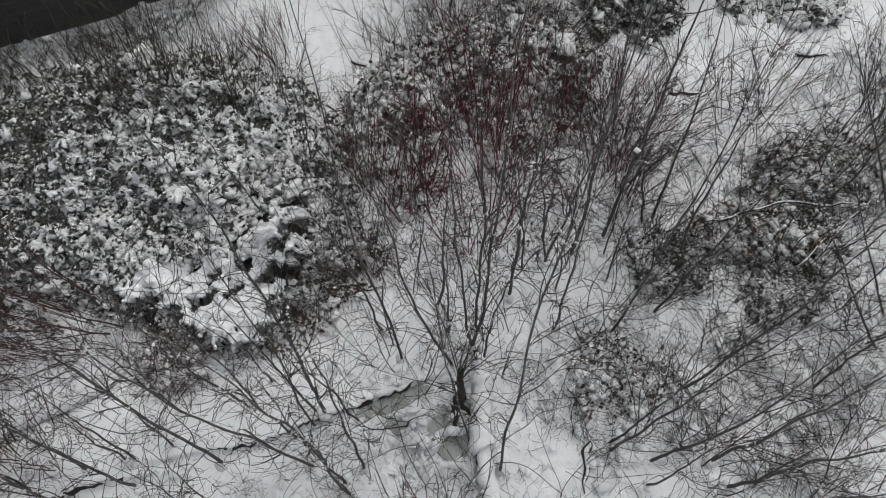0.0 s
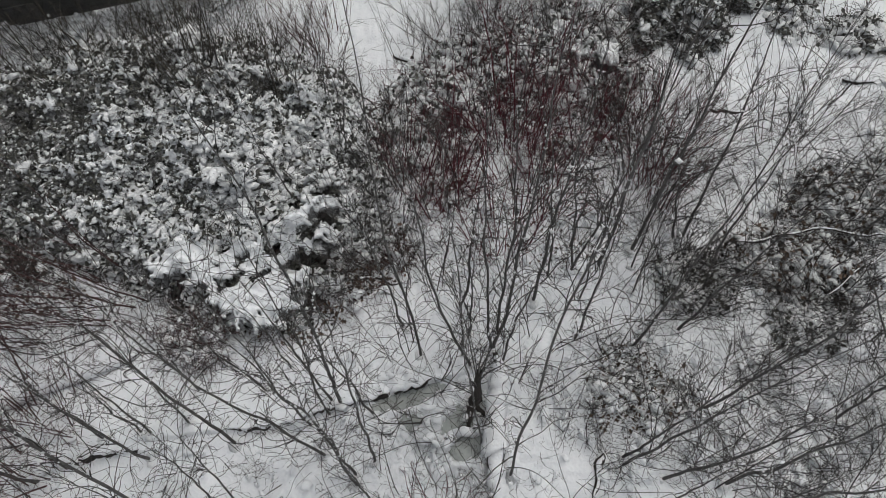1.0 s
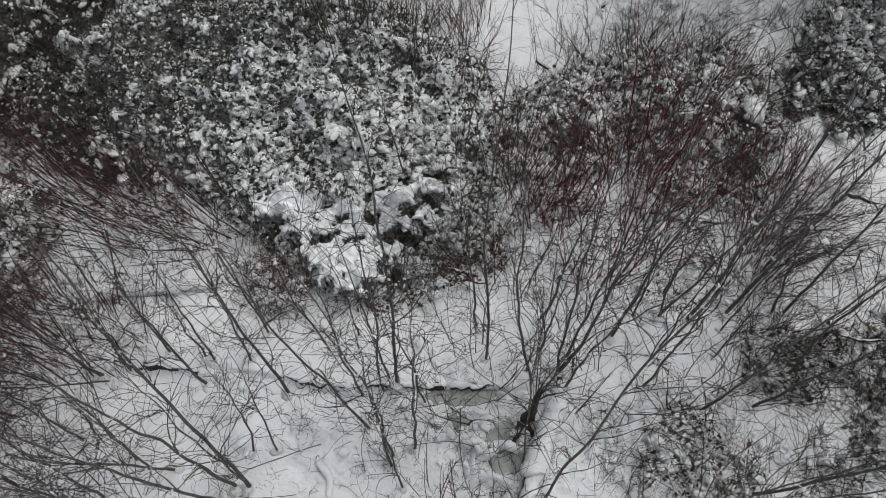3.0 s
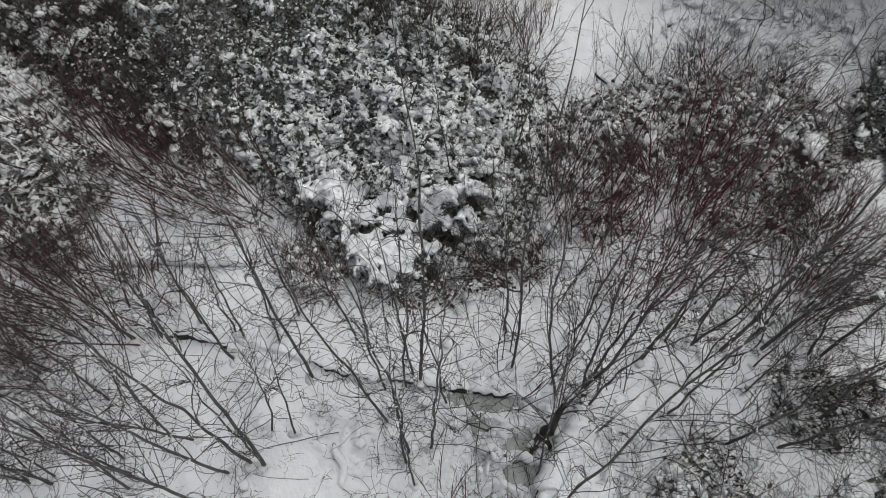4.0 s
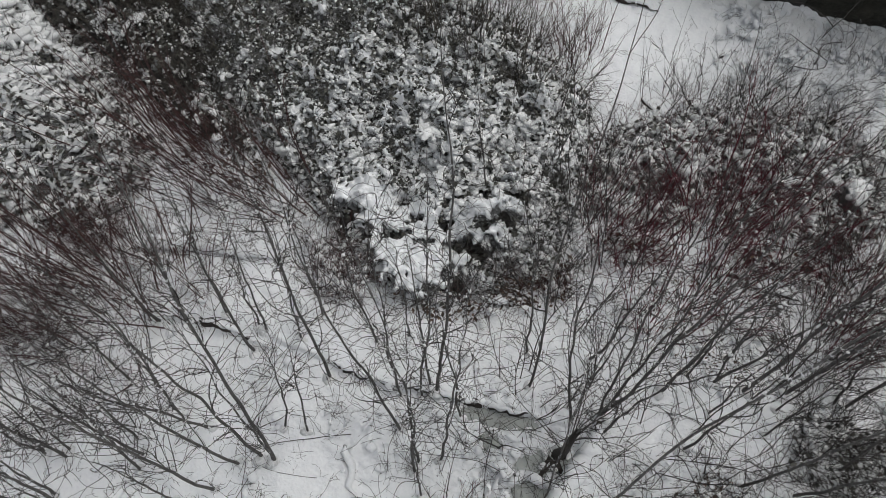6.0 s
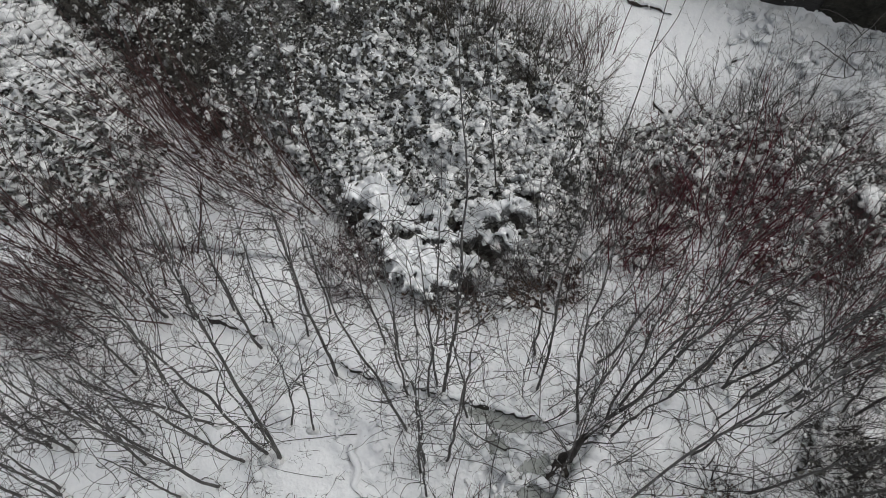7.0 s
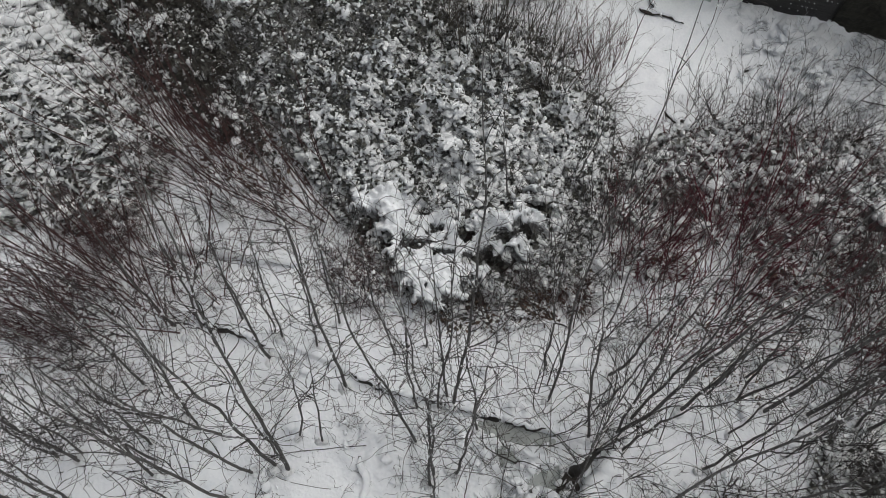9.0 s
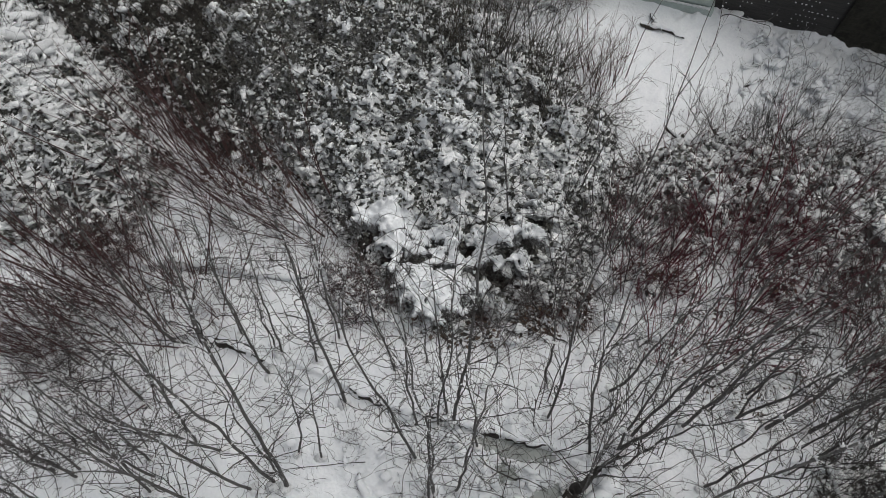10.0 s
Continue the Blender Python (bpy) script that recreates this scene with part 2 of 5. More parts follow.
def ground_z(x, y):
    x, y = np.asarray(x, float), np.asarray(y, float)
    z = 0.10 * fbm(x, y, 5.0, 1, 3) + 0.035 * fbm(x, y, 1.1, 2, 3) + 0.012 * fbm(x, y, 0.3, 3, 2) + 0.009 * np.clip(fbm(x, y, 0.2, 4, 2) - 0.05, -0.35, 1)
    for bank, drop, reach in ((BANK_A, 0.10, 0.9), (BANK_B, 0.08, 0.6)):
        d, side = line_distance(x, y, bank)
        z = z + np.where(side > 0, 0.05, -drop + 0.05) * np.exp(-(d / reach) ** 2)
    for cx, cy, rx, ry, deep in HOLLOWS:
        d = np.hypot((x - cx) / rx, (y - cy) / ry) + 0.22 * fbm(x, y, 0.35, 11, 3)
        z = z - deep * np.exp(-np.clip(d, 0, None) ** 9)
    wob = 0.035 * fbm(x, y, 0.16, 12, 3)
    shore = np.max([edge_distance(x, y, pool) for pool in POOLS], axis=0) + wob + 0.02
    lumps = np.exp(-((shore + 0.02) / 0.4) ** 2) * (0.03 + 0.045 * fbm(x, y, 0.26, 13, 3))
    fine = np.exp(-((x + 0.3) / 1.0) ** 2 - ((y - 1.3) / 0.6) ** 2)
    lumps = lumps + fine * (0.014 * fbm(x, y, 0.07, 14, 2) + 0.02 * np.clip(fbm(x, y, 0.13, 15, 2), -0.1, 1))
    bed = np.clip((shore + 0.02) / 0.03, 0, 1)
    rough = np.clip(fbm(x, y, 2.6, 21, 2) + 0.1 + 0.7 * np.exp(-((x - 0.66) / 2.4) ** 2 - ((y - 8.4) / 1.2) ** 2), 0, 1.2)
    far_lumps = np.exp(-((x - 0.4) / 1.9) ** 2 - ((y - 8.3) / 1.0) ** 2)
    z = z + 0.05 * rough * fbm(x, y, 0.42, 22, 3) + 0.03 * far_lumps * np.clip(fbm(x, y, 0.35, 23, 3), -0.2, 1)
    z = (z + lumps) * (1 - bed) + bed * (ICE_Z - 0.06)
    far = np.clip((np.hypot(x, y) - 20) / 60, 0, 1)
    return z * (1 - far) + far * 0.4 * fbm(x, y, 60.0, 5, 2)


def stretched(lo, hi, step):
    """Even steps from lo to hi, then ever wider ones out to the horizon."""
    out, w, e = [], step, 0.0
    while e < 900:
        w *= 1.28
        e += w
        out.append(e)
    out = np.array(out)
    return np.r_[lo - out[::-1], np.arange(lo, hi, step), hi + out]


def build_ground():
    gx, gy = stretched(-12.0, 8.5, 0.06), stretched(-3.0, 11.0, 0.06)
    gx = np.unique(np.r_[gx[(gx < -2.0) | (gx > 1.2)], np.arange(-2.0, 1.2, 0.02)])
    gy = np.unique(np.r_[gy[(gy < 0.3) | (gy > 2.3)], np.arange(0.3, 2.3, 0.02)])
    X, Y = np.meshgrid(gx, gy)
    Z = ground_z(X, Y)
    i = np.arange(X.size).reshape(X.shape)
    F = np.stack([i[:-1, :-1], i[:-1, 1:], i[1:, 1:], i[1:, :-1]], -1).reshape(-1, 4)
    ob = part("ground", Shape().add(np.stack([X, Y, Z], -1), F), SNOW)
    tagged(ob, "uneven snow-covered ground, grey-white and lightly trodden", "ground", kind="structure")


def build_ice():
    gx, gy = np.arange(-1.15, 0.55, 0.03), np.arange(0.9, 2.15, 0.03)
    X, Y = np.meshgrid(gx, gy)
    Z = ICE_Z + 0.003 * fbm(X, Y, 0.5, 31, 2)
    keep = np.max([edge_distance(X, Y, pool) for pool in POOLS], axis=0) > -0.12
    i = np.arange(X.size).reshape(X.shape)
    F = np.stack([i[:-1, :-1], i[:-1, 1:], i[1:, 1:], i[1:, :-1]], -1)
    F = F[keep[:-1, :-1] & keep[1:, 1:] & keep[:-1, 1:] & keep[1:, :-1]]
    ob = part("creek_ice", Shape().add(np.stack([X, Y, Z], -1), F), ICE)
    tagged(ob, "dull grey ice of a small frozen creek", "ice", kind="structure")


def build_bank(line, seed, label):
    """A bare soil face under an overhanging lip of snow."""
    rng = np.random.default_rng(seed)
    p = np.asarray(line, float)
    s = np.r_[0, np.cumsum(np.hypot(*np.diff(p, axis=0).T))]
    t = np.linspace(0, s[-1], int(s[-1] / 0.035))
    x, y = np.interp(t, s, p[:, 0]), np.interp(t, s, p[:, 1])
    tx, ty = np.gradient(x), np.gradient(y)
    l = np.hypot(tx, ty)
    nx, ny = ty / l, -tx / l
    jag = 0.025 * fbm(t, t * 0, 0.5, seed, 3) + 0.01 * rng.normal(0, 1, len(t))
    fade = np.clip(np.minimum(t, s[-1] - t) / 0.2, 0.12, 1)
    open_ = fade * np.clip(0.62 + 0.8 * fbm(t, t * 0, 0.8, seed + 1, 3), 0.25, 1.0)
    rows = []
    for off, dz in ((-0.05, 0.012), (0.012, 0.006), (0.015, -0.02), (0.024, -0.04), (0.035, -0.1)):
        xx, yy = x + nx * (off * open_ + jag), y + ny * (off * open_ + jag)
        top = ground_z(x - nx * 0.08, y - ny * 0.08)
        rows.append(np.stack([xx, yy, top + dz], -1))
    i = np.arange(len(rows) * len(t)).reshape(len(rows), len(t))
    F = np.stack([i[:-1, :-1], i[:-1, 1:], i[1:, 1:], i[1:, :-1]], -1).reshape(-1, 4)
    bank = part("bank", Shape().add(np.stack(rows), F), SOIL)
    tagged(bank, label, "bank", kind="structure")
    lip_r = 0.035 * fade * (0.8 + 0.5 * fbm(t, t * 0, 0.4, seed + 2, 2))
    top = ground_z(x - nx * 0.1, y - ny * 0.1)
    P = np.stack([x + nx * (jag - 0.015), y + ny * (jag - 0.015), top + 0.015], -1)[None]
    part("snow_lip", Shape().add(*tubes(P, lip_r[None], 8)), SNOW, bank, "rounded lip of snow along the bank")


# ---- plants ----
def flecks(rng, P, R, count, lo=0.05, hi=1.0):
    """Small lumps of snow caught on top of thin lines."""
    N, m = P.shape[:2]
    who = rng.integers(0, N, count)
    at = rng.uniform(lo, hi, count) * (m - 1)
    k = np.minimum(at.astype(int), m - 2)
    w = (at - k)[:, None]
    c = P[who, k] * (1 - w) + P[who, k + 1] * w
    c[:, 2] += R[who, k] * 0.8
    sz = rng.uniform(0.005, 0.013, (count, 1)) * rng.uniform(0.7, 1.6, (count, 3)) * [1, 1, 0.7]
    V = TINY_V[None] * sz[:, None] * rng.uniform(0.75, 1.25, (count, len(TINY_V), 1)) + c[:, None]
    F = TINY_F[None] + (np.arange(count) * len(TINY_V))[:, None, None]
    return V.reshape(-1, 3), F.reshape(-1, 3)


def sapling(x, y, h, lx, ly, r, seed, bow=None, rich=1.0, bark=None, twig=None, label="", group="alder saplings"):
    """A bare young tree: a trunk, its larger limbs and a crown of fine twigs."""
    rng = np.random.default_rng(seed)
    n = 26
    h, lx, ly = h * 1.1, lx * 1.1, ly * 1.1
    u = np.linspace(0, 1, n)
    drift = rng.normal(0, 0.014 * h, 2)
    bow = drift if bow is None else bow
    ph, amp = rng.uniform(0, 6.3, (3, 2)), rng.normal(0, 0.010, (3, 2))
    kink = sum(amp[k] * np.sin((1.7 + 1.6 * k) * np.pi * u[:, None] + ph[k]) for k in range(3))
    kink = kink + sum(rng.normal(0, 0.0055, 2) * np.sin((6 + 2.3 * k) * np.pi * u[:, None] + rng.uniform(0, 6.3, 2)) for k in range(3))
    kink = (kink - kink[0]) * min(1.0, h / 4.5) + rng.normal(0, 0.003, (n, 2))
    kink[0] = 0
    sweep = rng.normal(0, 0.02, 2)[None] * (np.exp(-u * 9) - 1)[:, None]
    P = np.stack([lx * u + bow[0] * np.sin(np.pi * u) + kink[:, 0], ly * u + bow[1] * np.sin(np.pi * u) + kink[:, 1], (h + 0.1) * u - 0.1], -1)[None]
    P[0, :, :2] += sweep
    R = ((0.62 * r + 0.0065) * (1 - 0.92 * u ** 1.15) * (1 + 0.18 * np.exp(-u * 22)))[None]
    tree = thing("sapling", label or "slender grey-barked bare sapling standing in the snow", "sapling", group, pose(x, y, float(ground_z(x, y))))
    part("trunk", Shape().add(*tubes(P, R, 6)), bark or BARK, tree)
    crown = Shape()
    nb = int((3 + 2.1 * h) * rich)
    B, rb = shoots(rng, P, R, nb, 0.12, 0.97, (9, 30), (0.12 * min(h, 5.0), 0.36 * min(h, 5.0)), 12, 0.062, 0.012)
    RB = taper(np.minimum(rb * rng.uniform(0.2, 0.5, len(rb)), 0.0065) + 0.0015, 12, 0.3)
    big = np.argsort(-RB[:, 0] * np.linalg.norm(B[:, -1] - B[:, 0], axis=1))[:5]
    rest = np.setdiff1d(np.arange(len(B)), big)
    crown.add(*tubes(B[rest], RB[rest], 4))
    C, rc = shoots(rng, B, RB, 2, 0.08, 1.0, (14, 55), (0.16, 0.75), 11, 0.15, 0.0)
    RC = taper(np.minimum(rc * 0.6, 0.0022) + 0.0018, 11, 0.6)
    D, rd = shoots(rng, C, RC, 2, 0.15, 1.0, (22, 75), (0.07, 0.26), 6, 0.24, 0.0)
    RD = taper(np.minimum(rd * 0.7, 0.0009) + 0.0014, 6, 0.7)
    for k in big:
        limb = part("limb", Shape().add(*tubes(B[k:k + 1], RB[k:k + 1], 5)), bark or BARK, tree)
        spray = Shape().add(*tubes(C[2 * k:2 * k + 2], RC[2 * k:2 * k + 2], 3)).add(*tubes(D[4 * k:4 * k + 4], RD[4 * k:4 * k + 4], 3))
        part("twig_spray", spray, twig or TWIG, limb, kind="stuff")
    side = (rest[:, None] * 2 + np.arange(2)).ravel()
    crown.add(*tubes(C[side], RC[side], 3))
    tip = (rest[:, None] * 4 + np.arange(4)).ravel()
    crown.add(*tubes(D[tip], RD[tip], 3))
    E, re = shoots(rng, P, R, int(1.3 * h * rich), 0.04, 0.9, (20, 75), (0.2, 0.85), 12, 0.16, 0.0)
    crown.add(*tubes(E, taper(np.minimum(re * 0.3, 0.0022) + 0.0017, 12, 0.5), 3))
    part("crown", crown, twig or TWIG, tree, "fine wiry bare twigs")
    foot = rng.normal(0, 0.5, (5, 3)) * [0.05, 0.05, 0.012] + [0, 0, 0.005]
    packed = rng.uniform(1.2, 2.4, (5, 1)) * (r + 0.01) * [[1.2, 1.0, 0.55]]
    caught = Shape().add(*blobs(rng, foot, packed, 0.25)).add(*flecks(rng, P, R, int(5 * h * rich), 0.1, 0.8)).add(*flecks(rng, B, RB, int(9 * h * rich)))
    part("snow_dusting", caught, DIM_SNOW_CLUMP, tree, "specks of snow on the branches", "stuff")
    return tree


def whip_shrub(seed, name, label, group, mat, h=2.4, count=14, spread=0.3, r=0.010, fork=4, lean=0.16):
    """A shrub of thin upright shoots from one root, built at the origin."""
    rng = np.random.default_rng(seed)
    a = rng.uniform(0, 6.3, count)
    d = spread * np.sqrt(rng.uniform(0, 1, count))
    start = np.stack([d * np.cos(a), d * np.sin(a), np.full(count, -0.12)], -1)
    way = np.stack([np.cos(a) * d / spread * lean * 2.2, np.sin(a) * d / spread * lean * 2.2, np.ones(count)], -1) + rng.normal(0, 0.09, (count, 3))
    P = grow(rng, start, way, h * rng.uniform(0.55, 1.15, count), 12, 0.022, 0.012)
    R = taper(r * rng.uniform(0.5, 1.2, count), 12, 0.3)
    shrub = thing(name, label, "shrub", group)
    for k in range(count):
        part("stem", Shape().add(*tubes(P[k:k + 1], R[k:k + 1], 4)), mat, shrub)
    B, rb = shoots(rng, P, R, fork, 0.2, 0.98, (9, 32), (0.22, 0.8), 8, 0.060, 0.01)
    RB = taper(np.minimum(rb * 0.6, 0.0028) + 0.0018, 8, 0.5)
    C, rc = shoots(rng, B, RB, 2, 0.2, 1.0, (18, 60), (0.07, 0.28), 4, 0.12, 0.0)
    part("twig_mass", Shape().add(*tubes(B, RB, 3)).add(*tubes(C, taper(np.minimum(rc, 0.001) + 0.0013, 4, 0.7), 3)), mat, shrub, kind="stuff")
    return shrub


def scatter(rng, poly, count, inset=0.0):
    p = np.asarray(poly, float)
    lo, hi = p.min(0), p.max(0)
    out = np.zeros((0, 2))
    while len(out) < count:
        q = rng.uniform(lo, hi, (count * 3, 2))
        out = np.r_[out, q[edge_distance(q[:, 0], q[:, 1], p) > inset]]
    return out[:count]


DOWNHILL = pose(0, 0, 0, -5.0, -3.0, 0)  # the thicket leans a little, as a whole
SIDEWAYS = pose(0, 0, 0, 7.0, -16.0, 0)  # the shoots beside the dark hollow lean over
UPRIGHT = pose(0, 0, 0, 2.0, -4.0, 0)  # shoots at the edge of the open snow


def stand(makers, poly, count, seed, low=0.75, high=1.2, lean=DOWNHILL):
    """Sets copies of the shrubs about inside an outline."""
    rng = np.random.default_rng(seed)
    for k, (x, y) in enumerate(scatter(rng, poly, count)):
        s = rng.uniform(low, high)
        m = pose(x, y, float(ground_z(x, y))) @ lean @ pose(0, 0, 0, rng.normal(0, 4), rng.normal(0, 4), rng.uniform(0, 360)) @ Matrix.Diagonal((s, s, s * rng.uniform(0.85, 1.15), 1))
        if k < len(makers):
            makers[k].matrix_basis = m
        else:
            copy_thing(makers[k % len(makers)], m)


def snowy_bush(name, label, poly, height, seed, clumps, size=(0.05, 0.11), leaf_count=6000, leaf=None, canes=300, cane_mat=None,
               cover=1.0, soft=0.55, small=0.5, fat=(), quilt=0.0, dust=1.6, holes=(), pads=(), sheet=(), bare=(), streak=None, blanket=None, mat_core=None, group="snow-laden bushes"):
    """A dense low bush: arching canes and leaves over a dark matted core that stands in for deep shade, with snow lying
    on it in clumps.
    """
    rng = np.random.default_rng(seed)
    mid = np.mean(poly, axis=0)
    bush = thing(name, label, "bush", group, pose(mid[0], mid[1], 0))

    def crest(x, y, rough=1.0):
        d = edge_distance(x, y, poly) + 0.14 * fbm(x, y, 0.9, seed, 3)
        rise = np.where(d > 0, 1 - np.exp(-np.clip(d, 0, None) / soft), -0.2)
        return ground_z(x, y) + height * rise * (0.78 + 0.30 * fbm(x, y, 1.5, seed + 1, 3) + 0.14 * rough * fbm(x, y, 0.5, seed + 2, 2))

    def oval(x, y, cx, cy, a, b):
        """Distance from an oval's middle, 1 at its uneven rim."""
        u, v = (x - cx) * 0.83 + (y - cy) * 0.56, (y - cy) * 0.83 - (x - cx) * 0.56
        return np.hypot(u / a, v / b) + 0.42 * fbm(x, y, 0.24, seed + 41, 3)

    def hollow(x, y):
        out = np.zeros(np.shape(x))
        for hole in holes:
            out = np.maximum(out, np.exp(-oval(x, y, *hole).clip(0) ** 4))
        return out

    def heaped(x, y):
        out = np.full(np.shape(x), -9.0)
        if len(sheet):
            out = np.minimum(edge_distance(x, y, sheet) / 0.16, 1) - 0.15 + 0.62 * fbm(x, y, 0.27, seed + 42, 3)
        for pad in pads:
            out = np.maximum(out, 1 - oval(x, y, *pad))
        return out - 1.9 * hollow(x, y)

    p = np.asarray(poly, float)
    gx = np.arange(p[:, 0].min() - 0.2, p[:, 0].max() + 0.2, 0.11)
    gy = np.arange(p[:, 1].min() - 0.2, p[:, 1].max() + 0.2, 0.11)
    X, Y = np.meshgrid(gx, gy)
    Z = ground_z(X, Y) + (crest(X, Y) - ground_z(X, Y)) * 0.76 + 0.06 * fbm(X, Y, 0.22, seed + 5, 2) - 0.16 * hollow(X, Y)
    keep = edge_distance(X, Y, poly) > 0.03
    i = np.arange(X.size).reshape(X.shape)
    F = np.stack([i[:-1, :-1], i[:-1, 1:], i[1:, 1:], i[1:, :-1]], -1)
    F = F[keep[:-1, :-1] & keep[1:, 1:] & keep[:-1, 1:] & keep[1:, :-1]]
    off = np.array([mid[0], mid[1], 0])
    # the hollows take the dark core colour, which stands in for shade
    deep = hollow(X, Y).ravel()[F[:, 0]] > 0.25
    core = np.stack([X, Y, Z], -1) - off
    part("thatch", Shape().add(core, F[~deep]), mat_core or SHADE_THATCH, bush, "mat of dead stalks, added for the shade deep in the bush", "stuff")
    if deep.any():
        part("hollow", Shape().add(core, F[deep]), SHADE_THATCH, bush, "hollows of dead stalks between the snow, coloured dark for shade", "stuff")

    q = scatter(rng, poly, clumps, -0.02)
    if fat:
        more = scatter(rng, poly, clumps, -0.02)
        near = np.exp(-((more[:, 0] - fat[0]) ** 2 + (more[:, 1] - fat[1]) ** 2) / (1.6 * fat[2]) ** 2)
        q = np.r_[q, more[rng.uniform(0, 1, len(more)) < 0.9 * near]]
    hold = fbm(q[:, 0], q[:, 1], 1.3, seed + 7, 3) + 0.55 * fbm(q[:, 0], q[:, 1], 0.42, seed + 8, 2)
    if fat:
        hold = hold + 0.6 * np.exp(-((q[:, 0] - fat[0]) ** 2 + (q[:, 1] - fat[1]) ** 2) / (1.7 * fat[2]) ** 2)
    for bx, by, br in bare:
        hold = hold - 0.75 * np.exp(-((q[:, 0] - bx) ** 2 + (q[:, 1] - by) ** 2) / br ** 2)
    q = q[(hold + rng.normal(0, 0.2, len(q)) > 0.55 - cover) & (hollow(q[:, 0], q[:, 1]) < 0.35) & (heaped(q[:, 0], q[:, 1]) < 0.25)]
    z = crest(q[:, 0], q[:, 1]) + 0.05 * fbm(q[:, 0], q[:, 1], 0.35, seed + 9, 2) + rng.normal(-0.02, 0.03, len(q))
    s = rng.uniform(*size, len(q)) * np.where(rng.uniform(0, 1, len(q)) < small, 0.55, 1.0)
    if fat:
        near = np.exp(-((q[:, 0] - fat[0]) ** 2 + (q[:, 1] - fat[1]) ** 2) / fat[2] ** 2)
        s = s * (1 + fat[3] * near)
    load = Shape()
    c = np.c_[q, z]
    half = np.stack([s * rng.uniform(0.9, 1.7, len(q)), s * rng.uniform(0.6, 1.05, len(q)), s * rng.uniform(0.35, 0.65, len(q))], -1)
    if streak is not None:
        half = half * [1.5, 0.85, 0.9]
    big = s > np.median(s)
    load.add(*blobs(rng, (c - off)[big], half[big], 0.52, True, 0.4, streak))
    load.add(*blobs(rng, (c - off)[~big], half[~big], 0.48, True, 0.4, streak))
    c = c + rng.normal(0, 0.8, (len(q), 3)) * s[:, None] * [1, 1, 0.35]
    load.add(*blobs(rng, c - off, half * rng.uniform(0.4, 0.75, (len(q), 1)), 0.48, False, 0.5))
    part("snow_load", load, DIM_SNOW_CLUMP, bush, "rounded clumps of snow on the leaves", "stuff")

    if quilt:
        gx = np.arange(p[:, 0].min(), p[:, 0].max(), 0.022)
        gy = np.arange(p[:, 1].min() - 0.3, p[:, 1].max(), 0.022)
        X, Y = np.meshgrid(gx, gy)
        wx, wy = X + 0.07 * fbm(X, Y, 0.4, seed + 31, 2), Y + 0.07 * fbm(X, Y, 0.4, seed + 32, 2)
        m = quilt - 0.55 + 0.5 * fbm(wx, wy, 0.75, seed + 33, 2) + 0.95 * fbm(wx, wy, 0.20, seed + 34, 2)
        for bx, by, br in bare:
            m = m - 0.6 * np.exp(-((X - bx) ** 2 + (Y - by) ** 2) / br ** 2)
        m = np.minimum(m, edge_distance(X, Y, poly) * 3.0 + 0.1 * fbm(X, Y, 0.3, seed + 36, 2))
        h = heaped(X, Y) + 0.12 * fbm(X, Y, 0.12, seed + 37, 2)
        m = np.maximum(m - 1.6 * hollow(X, Y), h)
        Z = crest(X, Y) - 0.05 + 0.09 * np.sqrt(np.clip(m / 0.35, 0, 1)) + 0.025 * fbm(X, Y, 0.14, seed + 35, 3)
        dome = np.max([np.clip(1 - oval(X, Y, *pad), 0, 1) for pad in pads] or [0 * X], axis=0)
        top = np.maximum(crest(X, Y, 0.2), 0.5) - 0.05 + 0.12 * np.sqrt(np.clip(h * 1.6, 0, 1)) + 0.10 * np.sqrt(dome) + 0.05 * fbm(X, Y, 0.24, seed + 38, 2) + 0.032 * fbm(X, Y, 0.08, seed + 39, 2)
        Z = np.where(h > 0, top, Z)
        keep = m > -0.01
        i = np.arange(X.size).reshape(X.shape)
        F = np.stack([i[:-1, :-1], i[:-1, 1:], i[1:, 1:], i[1:, :-1]], -1)
        corner = np.stack([Z[:-1, :-1], Z[:-1, 1:], Z[1:, 1:], Z[1:, :-1]], -1)
        flat = corner.max(-1) - corner.min(-1) < 0.10
        F = F[keep[:-1, :-1] & keep[1:, 1:] & keep[:-1, 1:] & keep[1:, :-1] & flat]
        used, F = np.unique(F, return_inverse=True)
        quilt_ob = part("snow_blanket", Shape().add(np.stack([X, Y, Z], -1).reshape(-1, 3)[used] - off, F.reshape(-1, 4)), blanket or DIM_SNOW_CLUMP, bush, "merged snow lying over the bush", "stuff")
        solid = quilt_ob.modifiers.new("thickness", "SOLIDIFY")
        solid.thickness, solid.offset = 0.045, -1.0

    q = scatter(rng, poly, int(clumps * dust), -0.05)
    q = q[hollow(q[:, 0], q[:, 1]) < 0.3]
    c = np.c_[q, crest(q[:, 0], q[:, 1]) + rng.normal(-0.03, 0.06, len(q))] - off
    sz = rng.uniform(0.008, 0.026, (len(q), 1)) * rng.uniform(0.7, 1.5, (len(q), 3)) * [1, 1, 0.7]
    V = TINY_V[None] * sz[:, None] * rng.uniform(0.75, 1.25, (len(q), len(TINY_V), 1)) + c[:, None]
    F = TINY_F[None] + (np.arange(len(q)) * len(TINY_V))[:, None, None]
    part("snow_dust", Shape().add(V, F.reshape(-1, 3)), DIM_SNOW_CLUMP, bush, "flecks of snow on stalks and twigs", "stuff")

    q = scatter(rng, poly, leaf_count, -0.08)
    q = q[heaped(q[:, 0], q[:, 1]) < 0.3]
